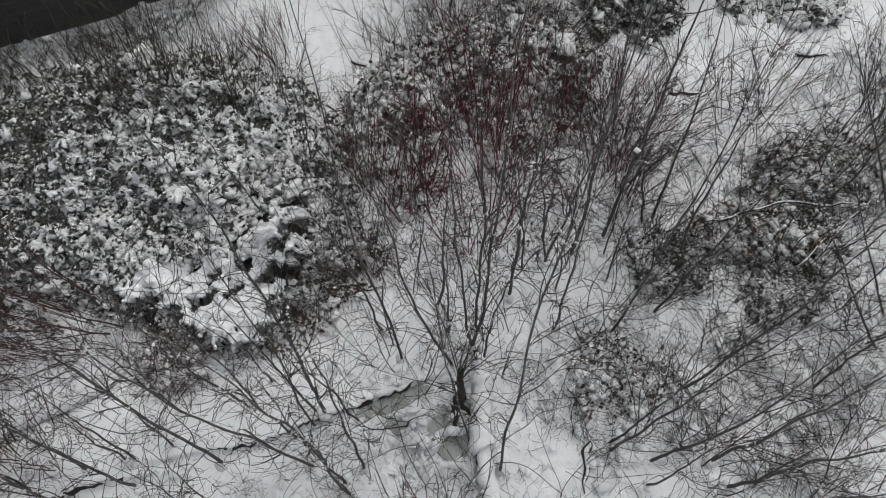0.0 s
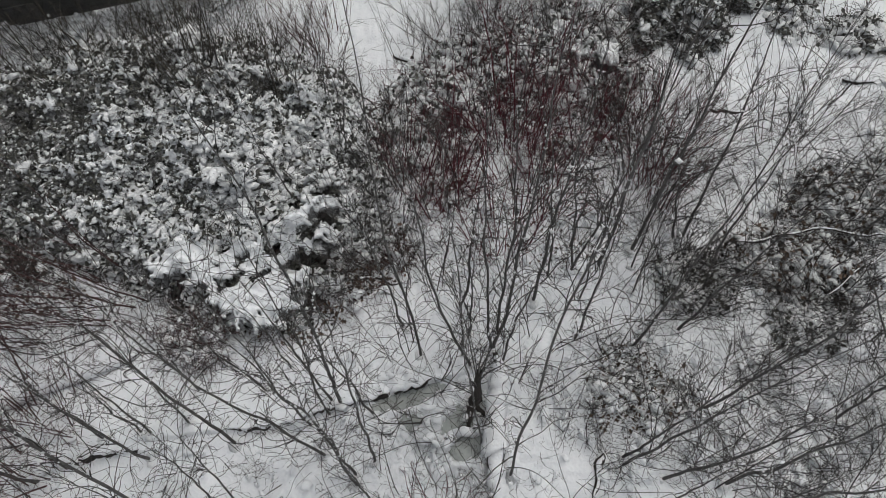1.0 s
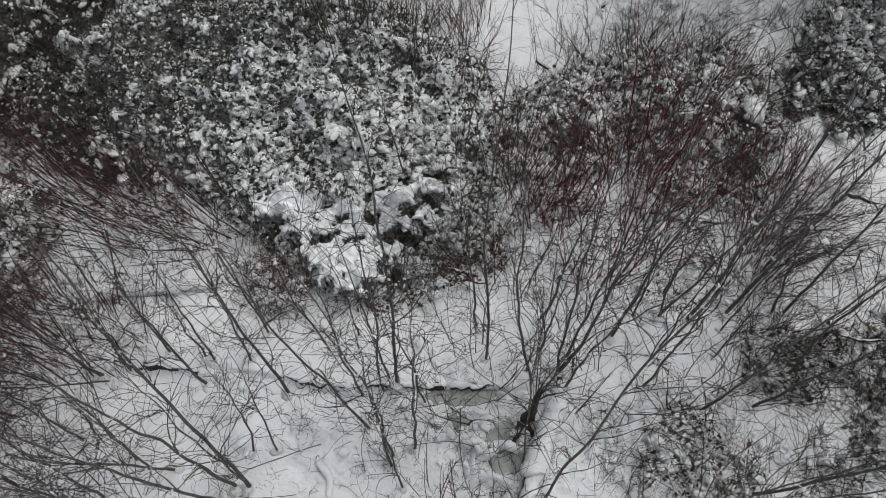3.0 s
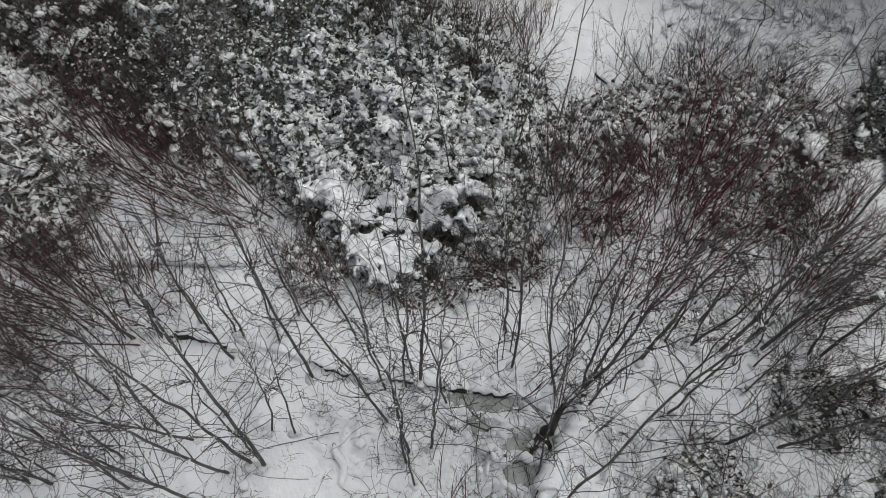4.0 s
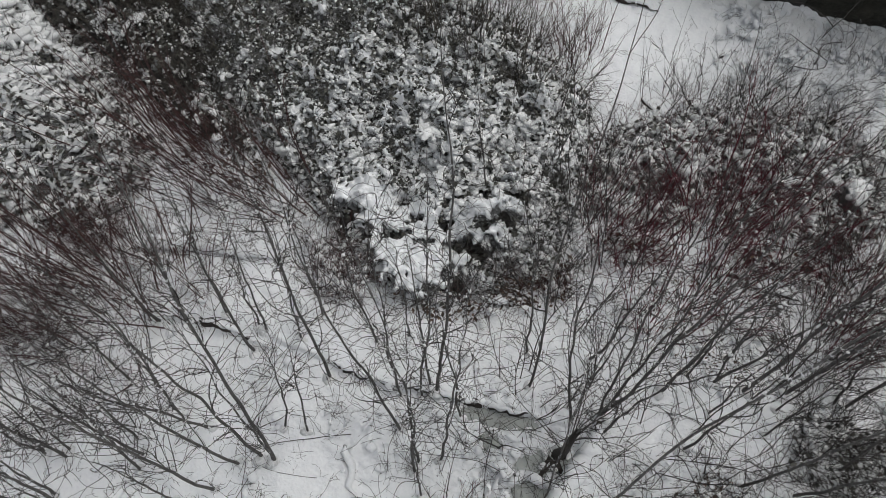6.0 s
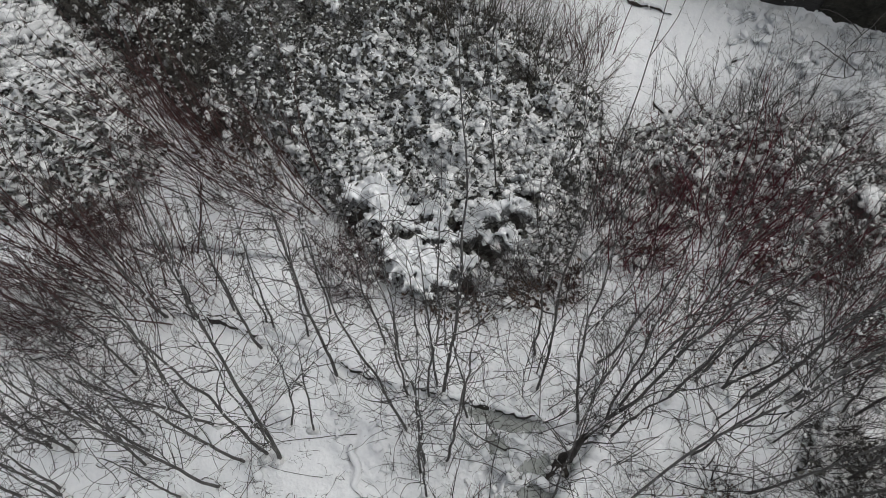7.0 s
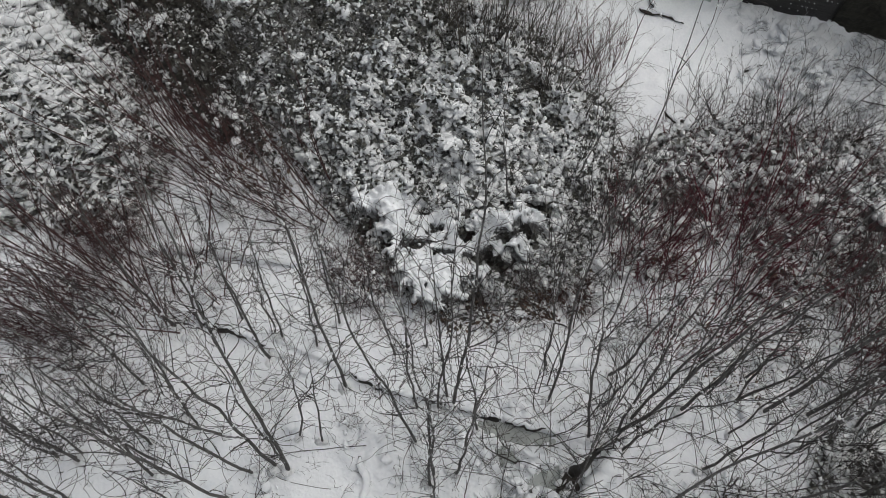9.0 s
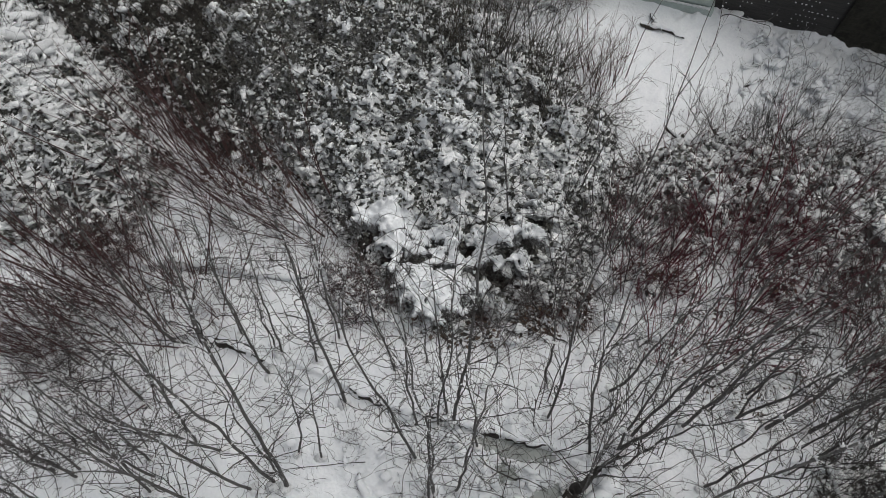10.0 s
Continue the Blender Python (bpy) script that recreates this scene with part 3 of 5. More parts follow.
    z = crest(q[:, 0], q[:, 1]) + 0.06 - 0.12 * hollow(q[:, 0], q[:, 1]) - np.abs(rng.normal(0.0, 0.11, len(q)))
    part("foliage", Shape().add(*leaves(rng, np.c_[q, z] - off, 0.085)), leaf or LEAF, bush, "small dark leaves", "stuff", False)

    q = scatter(rng, poly, canes, -0.05)
    zb = ground_z(q[:, 0], q[:, 1])
    way = np.c_[rng.normal(0, 0.5, (canes, 2)), np.full(canes, 1.0)]
    L = (crest(q[:, 0], q[:, 1]) - zb).clip(0.2) * rng.uniform(1.0, 1.7, canes) + 0.15
    P = grow(rng, np.c_[q, zb], way, L, 5, 0.14, -0.06)
    R = taper(rng.uniform(0.0025, 0.006, canes), 5, 0.4)
    B, rb = shoots(rng, P, R, 2, 0.4, 1.0, (30, 80), (0.12, 0.45), 4, 0.15, 0.0)
    part("cane_mass", Shape().add(*tubes(P - off, R, 3)).add(*tubes(B - off, taper(np.minimum(rb, 0.004) + 0.001, 4, 0.6), 3)), cane_mat or TWIG, bush, "thin dark canes", "stuff")
    return bush, crest


def heap(rng, a, b, c, lump=0.3):
    """One smooth lumpy mound, flat below."""
    r = np.ones(len(FINE_V))
    for k in range(9):
        way = rng.normal(0, 1, 3) * (1.2 + 0.75 * k)
        r += lump * np.sin(FINE_V @ way + rng.uniform(0, 6.3)) / (1 + 0.45 * k) * 0.55
    V = FINE_V * r[:, None] * [a, b, c]
    V[:, 2] = np.where(V[:, 2] < 0, V[:, 2] * 0.35, V[:, 2])
    return V, FINE_F


def pillow(x, y, z, a, b, c, seed, label="smooth rounded pillow of snow on the bush"):
    """A large smooth heap of snow."""
    rng = np.random.default_rng(seed)
    ob = part("snow_pillow", Shape().add(*heap(rng, a, b, c, 0.42)), DIM_SNOW_CLUMP)
    ob.matrix_basis = pose(x, y, z, rng.normal(0, 6), rng.normal(0, 6), rng.uniform(0, 360))
    return tagged(ob, label, "snow", "snow pillows")


def fallen_log(x0, y0, x1, y1, r, seed, lift=0.0, snow=1.0, label="fallen log with snow lying along its top"):
    rng = np.random.default_rng(seed)
    n = 18
    u = np.linspace(0, 1, n)
    L = math.hypot(x1 - x0, y1 - y0)
    px, py = x0 + (x1 - x0) * u, y0 + (y1 - y0) * u
    bend = (0.05 if L > 0.9 else 0.08) * L * fbm(u * 2, u * 0, 1.5, seed, 2)
    px, py = px - (y1 - y0) / L * bend, py + (x1 - x0) / L * bend
    z = ground_z(px, py) + r * 0.55 + lift
    P = np.stack([px - x0, py - y0, z], -1)
    R = r * (1 - 0.45 * u) * (1 + 0.08 * rng.normal(0, 1, n)) * np.clip(np.minimum(u * 12, (1 - u) * (12 if L > 0.9 else 3)), 0.3, 1)
    log = thing("fallen_log", label, "log", "fallen logs", pose(x0, y0, 0))
    part("trunk", Shape().add(*tubes(P[None], R[None], 9)), WET_BARK, log)
    if snow:
        m = max(24, int(L / 0.03))
        v = np.linspace(0.01, 0.99, m)
        c = np.stack([np.interp(v, u, P[:, j]) for j in range(3)], -1)
        wob = fbm(v * L, v * 0, 0.5, seed + 3, 4)
        end = np.clip(np.minimum(v, 1 - v) * L / (1.5 * r), 0.15, 1) ** 0.5
        rr = np.interp(v, u, R) * snow * end * np.clip(0.92 + 0.45 * wob, 0.7 if snow > 1.2 else 0.25, 1.5)
        c[:, 2] += np.interp(v, u, R) * 0.62
        c[:, :2] += rng.normal(0, 0.04 * r, (m, 2)) + 0.2 * r * fbm(v * L, v * 0, 0.3, seed + 4, 2)[:, None]
        part("snow_cap", Shape().add(*tubes(c[None], rr[None], 10)), SNOW, log, "snow lying along the log")
    return log


def stump(x, y, r, h, seed):
    rng = np.random.default_rng(seed)
    st = thing("tree_stump", "short stump under a round cap of snow", "stump", "snow-capped stumps", pose(x, y, float(ground_z(x, y))))
    P = np.stack([np.zeros(6), np.zeros(6), np.linspace(-0.1, h, 6)], -1)[None]
    part("trunk", Shape().add(*tubes(P, (r * np.array([1.3, 1.1, 1, 0.95, 0.95, 0.9]))[None], 10)), BARK, st)
    V, F = heap(rng, r * 1.15, r * 1.05, r * 0.8, 0.36)
    a, q = rng.uniform(0, 6.3, 26), np.sqrt(rng.uniform(0, 1, 26))
    c = np.stack([q * r * np.cos(a), q * r * np.sin(a), h + r * (0.55 - 0.45 * q)], -1)
    sz = r * rng.uniform(0.18, 0.36, (26, 1)) * rng.uniform(0.8, 1.2, (26, 3))
    cap = Shape().add(V * 0.85 + [0, 0, h], F).add(*blobs(rng, c, sz, 0.3, True))
    part("snow_cap", cap, DIM_SNOW_CLUMP, st, "lumpy domed cap of snow", "stuff")
    return st


def weed_patch(name, label, poly, count, seed, h=0.35, mat=None, snow=0.3):
    """Thin dead stalks that poke out of the snow, too many to count."""
    rng = np.random.default_rng(seed)
    q = scatter(rng, poly, count)
    dense = fbm(q[:, 0], q[:, 1], 1.2, seed, 3)
    q = q[dense + rng.normal(0, 0.2, len(q)) > -0.05]
    N = len(q)
    way = np.c_[rng.normal(0, 0.55, (N, 2)), np.ones(N)]
    P = grow(rng, np.c_[q, ground_z(q[:, 0], q[:, 1]) - 0.03], way, h * rng.uniform(0.4, 1.6, N), 7, 0.2, -0.04)
    R = taper(rng.uniform(0.0016, 0.0036, N), 7, 0.5)
    B, rb = shoots(rng, P, R, 2, 0.3, 1.0, (25, 75), (0.08, 0.26), 5, 0.25, 0.0)
    ob = part(name, Shape().add(*tubes(P, R, 3)).add(*tubes(B, taper(np.minimum(rb, 0.0016) + 0.0008, 5, 0.6), 3)), mat or TWIG)
    tagged(ob, label, "weeds", kind="stuff")
    k = (rng.uniform(0, 1, N) < snow) & (np.max([edge_distance(q[:, 0], q[:, 1], pool) for pool in POOLS], axis=0) < -0.09)
    if k.any():
        c = np.c_[q[k], ground_z(q[k, 0], q[k, 1])] + np.c_[rng.normal(0, 0.05, (k.sum(), 2)), rng.uniform(0.0, 0.12, k.sum())]
        sz = rng.uniform(0.016, 0.055, (k.sum(), 1)) * rng.uniform(0.6, 1.6, (k.sum(), 3)) * [1.2, 0.9, 0.55]
        ob = part("snow_tufts", Shape().add(*blobs(rng, c, sz, 0.5, True, tilt=0.5)), SNOW)
        tagged(ob, "small lumps of snow caught on weeds", "snow", kind="stuff")


def leaf_litter(label, poly, count, seed, size=0.07):
    """Withered leaves and bits of stalk lying on the snow."""
    rng = np.random.default_rng(seed)
    q = scatter(rng, poly, count)
    q = q[fbm(q[:, 0], q[:, 1], 0.6, seed, 3) + rng.normal(0, 0.25, len(q)) > 0.0]
    z = ground_z(q[:, 0], q[:, 1]) + np.abs(rng.normal(0.02, 0.07, len(q)))
    ob = part("leaf_litter", Shape().add(*leaves(rng, np.c_[q, z], size, 0.35)), DEAD_LEAF, smooth=False)
    return tagged(ob, label, "leaves", kind="stuff")


def alder_stool(x, y, h, lx, ly, seed):
    """An old short trunk with a flared foot, from which several thin stems rise."""
    rng = np.random.default_rng(seed)
    tree = thing("tree_stump", "dark leaning stump of an old alder with young stems", "stump", "", pose(x, y, float(ground_z(x, y))))
    u = np.linspace(0, 1, 14)
    P = np.stack([lx * u + 0.03 * np.sin(5 * u), ly * u + 0.02 * np.sin(7 * u), (h + 0.12) * u - 0.12], -1)[None]
    R = (0.055 * (1 - 0.45 * u) + 0.05 * np.exp(-u * 7))[None] * (1 + 0.06 * rng.normal(0, 1, (1, 14)))
    part("trunk", Shape().add(*tubes(P, R, 10)), WET_BARK, tree)
    for k in range(4):
        a = rng.uniform(0, 6.3)
        Q = grow(rng, np.array([[0.05 * np.cos(a), 0.05 * np.sin(a), 0.06]]), np.array([[np.cos(a), np.sin(a), -0.35]]), np.array([0.35]), 7, 0.08, -0.03)
        part("root", Shape().add(*tubes(Q, taper([0.04], 7, 0.4), 7)), WET_BARK, tree)
    B = shoots(rng, P, R, 7, 0.5, 1.0, (6, 30), (1.2, 2.6), 14, 0.03, 0.01)[0]
    RB = taper(rng.uniform(0.006, 0.012, len(B)), 14, 0.25)
    for k in range(len(B)):
        part("stem", Shape().add(*tubes(B[k:k + 1], RB[k:k + 1], 5)), BARK, tree)
    C, rc = shoots(rng, B, RB, 6, 0.15, 1.0, (15, 55), (0.15, 0.55), 8, 0.08, 0.0)
    part("crown", Shape().add(*tubes(C, taper(np.minimum(rc * 0.6, 0.002) + 0.0017, 8, 0.6), 3)), TWIG, tree, "fine bare twigs")
    c = np.c_[rng.normal(0, 0.1, (14, 2)), rng.uniform(0.0, 0.06, 14)]
    part("snow_cap", Shape().add(*blobs(rng, c, rng.uniform(0.03, 0.07, (14, 1)) * [[1.2, 1.0, 0.7]], 0.3, True)), DIM_SNOW_CLUMP, tree, "snow packed round the foot", "stuff")
    return tree


BOX_F = np.array([[0, 1, 3, 2], [4, 6, 7, 5], [0, 4, 5, 1], [2, 3, 7, 6], [0, 2, 6, 4], [1, 5, 7, 3]])


def box(x0, x1, y0, y1, z0, z1):
    return np.array([[x, y, z] for x in (x0, x1) for y in (y0, y1) for z in (z0, z1)]), BOX_F


def fence_run(x0, y0, x1, y1, height, seed, slat=0.14, gap=0.03, beads=0.0, label="", wood=None):
    """A fence of dark horizontal boards on posts, with snow caught on the board edges."""
    rng = np.random.default_rng(seed)
    L = math.hypot(x1 - x0, y1 - y0)
    fence = thing("fence", label, "fence", "", pose(x0, y0, float(ground_z((x0 + x1) / 2, (y0 + y1) / 2)) - 0.05, 0, 0, math.degrees(math.atan2(y1 - y0, x1 - x0))))
    count = max(2, int(L / 1.6) + 1)
    for k in range(count):
        x = L * k / (count - 1)
        part("post", Shape().add(*box(x - 0.05, x + 0.05, 0.03, 0.13, 0, height + 0.08)), wood or DARK_WOOD, fence, smooth=False)
    z, row = 0.04, 0
    while z < height:
        for k in range(count - 1):
            a, b = L * k / (count - 1) + 0.01, L * (k + 1) / (count - 1) - 0.01
            j = rng.normal(0, 0.006, 3)
            V, F = box(a, b, -0.012 + j[0], 0.016 + j[0], z + j[1], z + slat)
            part("board", Shape().add(V, F), wood or DARK_WOOD, fence, smooth=False)
        z += slat + gap
        row += 1
    if beads:
        c = []
        for r in range(row):
            x = np.arange(0, L, 1 / beads)
            x = x[fbm(x, x * 0 + r * 0.4, 1.2, seed + 9, 2) + rng.normal(0, 0.3, len(x)) > 0.05]
            x = x + rng.normal(0, 0.012, len(x))
            c.append(np.stack([x, np.full(len(x), -0.008), np.full(len(x), 0.05 + r * (slat + gap) + slat)], -1))
        c = np.concatenate(c)
        sz = np.stack([rng.uniform(0.010, 0.026, len(c)), rng.uniform(0.008, 0.014, len(c)), rng.uniform(0.006, 0.012, len(c))], -1)
        V, F = blobs(rng, c, sz, 0.2)
        part("snow_beads", Shape().add(V, F), DIM_SNOW_CLUMP, fence, "beads of snow caught on the boards", "stuff")
    return fence


def cabinet(x, y, turn, w, d, h):
    """A pale painted metal box on a plinth, with a door and snow on its ledge and top."""
    c = thing("utility_cabinet", "pale green painted metal cabinet with snow on its ledge", "cabinet", "", pose(x, y, float(ground_z(x, y)) - 0.05, 0, 0, turn))
    part("plinth", Shape().add(*box(-w / 2 - 0.05, w / 2 + 0.05, -d / 2 - 0.05, d / 2 + 0.05, 0, 0.14)), PALE_PAINT, c, smooth=False)
    part("body", Shape().add(*box(-w / 2, w / 2, -d / 2, d / 2, 0.14, h)), PALE_PAINT, c, smooth=False)
    for k in (0, 1):
        part("door", Shape().add(*box(-w / 2 + 0.03 + k * (w / 2 - 0.02), -0.01 + k * (w / 2 - 0.02), -d / 2 - 0.02, -d / 2 - 0.002, 0.2, h - 0.06)), PALE_PAINT, c, smooth=False)
    rng = np.random.default_rng(77)
    t = np.linspace(-w / 2, w / 2, 40)
    ridge = np.stack([t, np.full(40, -d / 2 - 0.03), np.full(40, 0.15)], -1)[None]
    part("snow_ledge", Shape().add(*tubes(ridge, rng.uniform(0.012, 0.032, (1, 40)), 7)), DIM_SNOW_CLUMP, c, "line of snow on the plinth")
    V, F = heap(rng, w / 2, d / 2, 0.14, 0.1)
    part("snow_cap", Shape().add(V + [0, 0, h], F), DIM_SNOW_CLUMP, c, "snow on top of the cabinet")
    return c


def mossy_wall(x0, y0, x1, y1, height, seed):
    """An uneven dark wall grown over with moss, with real thickness."""
    L = math.hypot(x1 - x0, y1 - y0)
    X, Z = np.meshgrid(np.arange(0, L, 0.06), np.arange(-0.1, height, 0.06))
    rows = []
    for y, s in ((0.0, seed), (0.4, seed + 1)):
        rows.append(np.stack([X, y + 0.07 * fbm(X, Z, 0.5, s, 4) * (1 if y == 0 else -1), Z], -1))
    i = np.arange(X.size).reshape(X.shape)
    F = np.stack([i[:-1, :-1], i[:-1, 1:], i[1:, 1:], i[1:, :-1]], -1).reshape(-1, 4)
    top = np.stack([i[-1, :-1], i[-1, 1:], i[-1, 1:] + X.size, i[-1, :-1] + X.size], -1)
    side = np.concatenate([np.stack([i[:-1, k], i[1:, k], i[1:, k] + X.size, i[:-1, k] + X.size], -1) for k in (0, -1)])
    F = np.concatenate([F, F[:, ::-1] + X.size, top, side])
    wall = part("wall_north", Shape().add(np.stack(rows), F), MOSSY)
    wall.matrix_basis = pose(x0, y0, float(ground_z(x0, y0)), 0, 0, math.degrees(math.atan2(y1 - y0, x1 - x0)))
    tagged(wall, "dark uneven mossy wall, its unseen upper part added to shade the snow", "wall", kind="structure")


def arching_canes(poly, count, seed, length=(0.9, 2.2), mat=None, label="long thin bramble canes arching over the snow"):
    """Thin canes that rise, bend over and come down again."""
    rng = np.random.default_rng(seed)
    q = scatter(rng, poly, count)
    a = rng.uniform(0, 6.3, count)
    way = np.stack([np.cos(a) * 0.9, np.sin(a) * 0.9, rng.uniform(0.5, 1.6, count)], -1)
    L = rng.uniform(*length, count)
    P = grow(rng, np.c_[q, ground_z(q[:, 0], q[:, 1]) - 0.03], way, L, 14, 0.09, -0.10)
    P[..., 2] = np.maximum(P[..., 2], ground_z(P[..., 0], P[..., 1]) + 0.01 * (np.arange(14) > 0))
    R = taper(rng.uniform(0.0025, 0.0055, count), 14, 0.4)
    B, rb = shoots(rng, P, R, 5, 0.2, 1.0, (25, 75), (0.1, 0.5), 5, 0.1, -0.02)
    ob = part("bramble_canes", Shape().add(*tubes(P, R, 4)).add(*tubes(B, taper(np.minimum(rb * 0.7, 0.002) + 0.001, 5, 0.6), 3)), mat or TWIG)
    return tagged(ob, label, "canes", kind="stuff")


# ---- the place ----
build_ground()
build_ice()
build_bank(BANK_A, 41, "dark undercut creek bank below a lip of snow")
build_bank(BANK_B, 42, "short dark undercut bank below a lip of snow")

# saplings: x, y, height, lean, radius, seed, bow
sapling(-2.54, -0.03, 5.58, -0.40, 0.81, 0.028, 101, (-0.02, -0.06))
sapling(-2.56, -0.03, 3.72, -0.27, 0.40, 0.014, 102, (0.01, 0.04))
sapling(-2.69, -0.06, 4.97, -0.51, 0.22, 0.021, 103, (-0.01, -0.01))
sapling(-2.86, -0.26, 4.97, -0.53, 0.05, 0.018, 104, (-0.02, -0.04))
sapling(-3.45, -0.12, 3.44, -0.35, -0.40, 0.016, 105, (-0.03, -0.05))
sapling(-2.96, -0.65, 5.06, -0.53, 0.12, 0.021, 106, (-0.01, -0.03))
sapling(-4.65, -1.31, 2.23, -0.19, 0.13, 0.017, 107, (-0.00, 0.01))
sapling(-4.87, -1.43, 1.71, -0.14, 0.15, 0.016, 108, (-0.00, 0.00))
sapling(-3.98, -0.23, 2.98, -0.18, 0.51, 0.015, 109, (-0.00, -0.00))
sapling(-3.77, -0.24, 2.84, -0.18, 0.44, 0.013, 110, (-0.00, -0.01))
sapling(-4.62, -0.23, 2.68, -0.21, 0.24, 0.015, 111, (-0.00, -0.02))
sapling(-2.68, 0.34, 2.59, -0.11, 0.42, 0.011, 112, (0.04, 0.08))
sapling(-2.42, 0.46, 2.79, -0.08, 0.48, 0.011, 113, (0.01, 0.02))
sapling(-4.40, -1.74, 2.07, -0.18, 0.23, 0.023, 114, (-0.00, 0.02))
sapling(-3.91, -0.79, 3.45, -0.31, 0.24, 0.015, 115, (0.00, -0.06))
sapling(-4.08, -0.71, 2.82, -0.22, 0.35, 0.013, 116, (0.00, 0.01))
sapling(-4.84, 0.57, 3.21, -0.24, 0.26, 0.018, 117, (-0.01, -0.02))
sapling(-3.63, 1.19, 3.1, -0.12, 0.45, 0.013, 118, (-0.01, -0.02))
sapling(-4.18, 1.11, 3.12, -0.13, 0.44, 0.013, 119, (-0.01, -0.03))
sapling(-3.18, 1.34, 2.99, -0.08, 0.47, 0.011, 120, (-0.03, -0.05))
sapling(-3.13, 1.73, 2.9, -0.17, 0.31, 0.013, 121, (-0.02, -0.03))
sapling(-1.74, 1.43, 3.99, -0.31, 0.40, 0.014, 123, (-0.03, -0.03))
sapling(-2.31, 1.81, 3.38, -0.38, 0.19, 0.013, 124, (-0.05, -0.05))
sapling(-1.51, 1.57, 4.48, -0.17, 0.58, 0.012, 125, (0.03, 0.02))
sapling(-2.05, 2.12, 2.25, -0.19, 0.20, 0.011, 126, (0.01, 0.01))
sapling(-2.59, 1.15, 4.83, -0.41, 0.45, 0.024, 127, (-0.02, -0.02))
sapling(-3.59, 0.92, 3.72, -0.22, 0.44, 0.020, 128, (-0.02, -0.03))
sapling(-1.49, 1.09, 5.32, -0.77, 0.23, 0.018, 129, (-0.10, -0.07))
sapling(-1.39, 1.70, 5.45, -0.31, 0.64, 0.023, 130, (0.07, 0.04))
sapling(-1.12, 0.88, 4.99, -0.59, 0.40, 0.016, 131, (0.04, 0.04))
sapling(-3.72, 1.18, 2.04, -0.11, 0.24, 0.011, 133, (-0.01, -0.01))
sapling(-0.47, 2.37, 5.86, -0.37, 0.63, 0.016, 234, (-0.07, -0.01), rich=0.6)
sapling(-0.68, 2.73, 2.98, -0.36, 0.29, 0.015, 135, (-0.02, -0.00))
sapling(0.41, 2.51, 4.92, -0.30, 0.59, 0.018, 136, (-0.04, 0.00))
sapling(0.47, 2.74, 4.84, -0.12, 0.56, 0.020, 137, (0.00, 0.00))
sapling(-0.03, 3.07, 3.17, 0.11, 0.35, 0.021, 138, (-0.02, 0.00))
sapling(0.90, 3.19, 4.42, 0.05, 0.46, 0.024, 139, (-0.01, 0.01))
sapling(1.41, 3.62, 3, -0.37, 0.39, 0.017, 140, (-0.01, 0.00))
sapling(0.70, 1.00, 7.05, 0.08, 0.83, 0.017, 141, (-0.10, 0.05))
sapling(0.36, 1.32, 5.99, -0.57, 0.80, 0.008, 142, (-0.07, 0.01))
sapling(0.16, 2.29, 4.65, -0.61, 0.53, 0.018, 143, (-0.18, -0.01))
sapling(0.55, 2.34, 3.4, 0.48, 0.21, 0.016, 144, (-0.13, 0.07))
sapling(-0.93, 1.05, 4.44, -0.11, 0.58, 0.017, 145, (0.02, 0.01))
sapling(-1.10, 0.77, 3.88, -0.21, 0.47, 0.016, 146, (-0.00, -0.00))
sapling(1.74, 3.72, 5.2, -0.15, 0.55, 0.027, 148, (0.09, -0.03))
sapling(2.18, 3.96, 5.01, 0.16, 0.43, 0.027, 149, (-0.02, 0.02))
sapling(2.17, 2.66, 5.31, 0.15, 0.58, 0.017, 150, (0.03, -0.01))
sapling(3.09, 3.42, 3.73, 0.01, 0.41, 0.020, 151, (-0.11, 0.07))
sapling(2.73, 2.92, 3.55, 0.34, 0.16, 0.021, 152, (-0.03, 0.04))
sapling(1.44, 2.68, 3.24, -0.05, 0.36, 0.017, 154, (0.02, -0.01))
sapling(0.42, 2.53, 5.43, 0.08, 0.63, 0.025, 155, (0.04, 0.00))
sapling(1.38, 3.60, 3.31, 0.25, 0.27, 0.019, 157, (0.05, -0.01))
sapling(2.00, 1.21, 4.76, 0.38, 0.17, 0.020, 160, (0.01, 0.02))
sapling(2.02, 1.30, 3.88, 0.22, 0.20, 0.018, 161, (0.02, -0.00))
sapling(2.50, 1.10, 4.5, 0.27, 0.25, 0.022, 162, (0.08, -0.10))
sapling(3.18, 1.08, 4.07, 0.22, 0.27, 0.024, 163, (0.01, -0.01))
sapling(3.34, 0.79, 3.41, 0.26, 0.01, 0.026, 164, (-0.00, 0.03))
sapling(2.40, 0.80, 2.91, 0.06, 0.21, 0.014, 165, (0.01, -0.02))
sapling(2.90, 1.91, 4.5, 0.30, 0.32, 0.022, 166, (0.08, -0.08))
sapling(4.05, 0.60, 2.01, 0.15, -0.07, 0.024, 167, (0.01, -0.01))
sapling(5.60, 2.38, 1.9, -1.41, 1.37, 0.020, 171, label="bare sapling bent over sideways under snow")
sapling(5.78, 2.83, 1.6, -0.99, 1.33, 0.016, 172, label="bare sapling bent over sideways under snow")
sapling(6.12, 4.14, 2.4, -1.48, 1.21, 0.022, 173, label="bare sapling bent over sideways under snow")
sapling(-4.72, -1.31, 2.27, -0.15, 0.15, 0.014, 181)
sapling(-4.93, -1.42, 2.27, -0.11, 0.17, 0.012, 182)
sapling(-4.48, -1.73, 2.27, -0.19, 0.28, 0.016, 183)
sapling(-3.23, -0.98, 2.27, -0.24, 0.11, 0.012, 184)
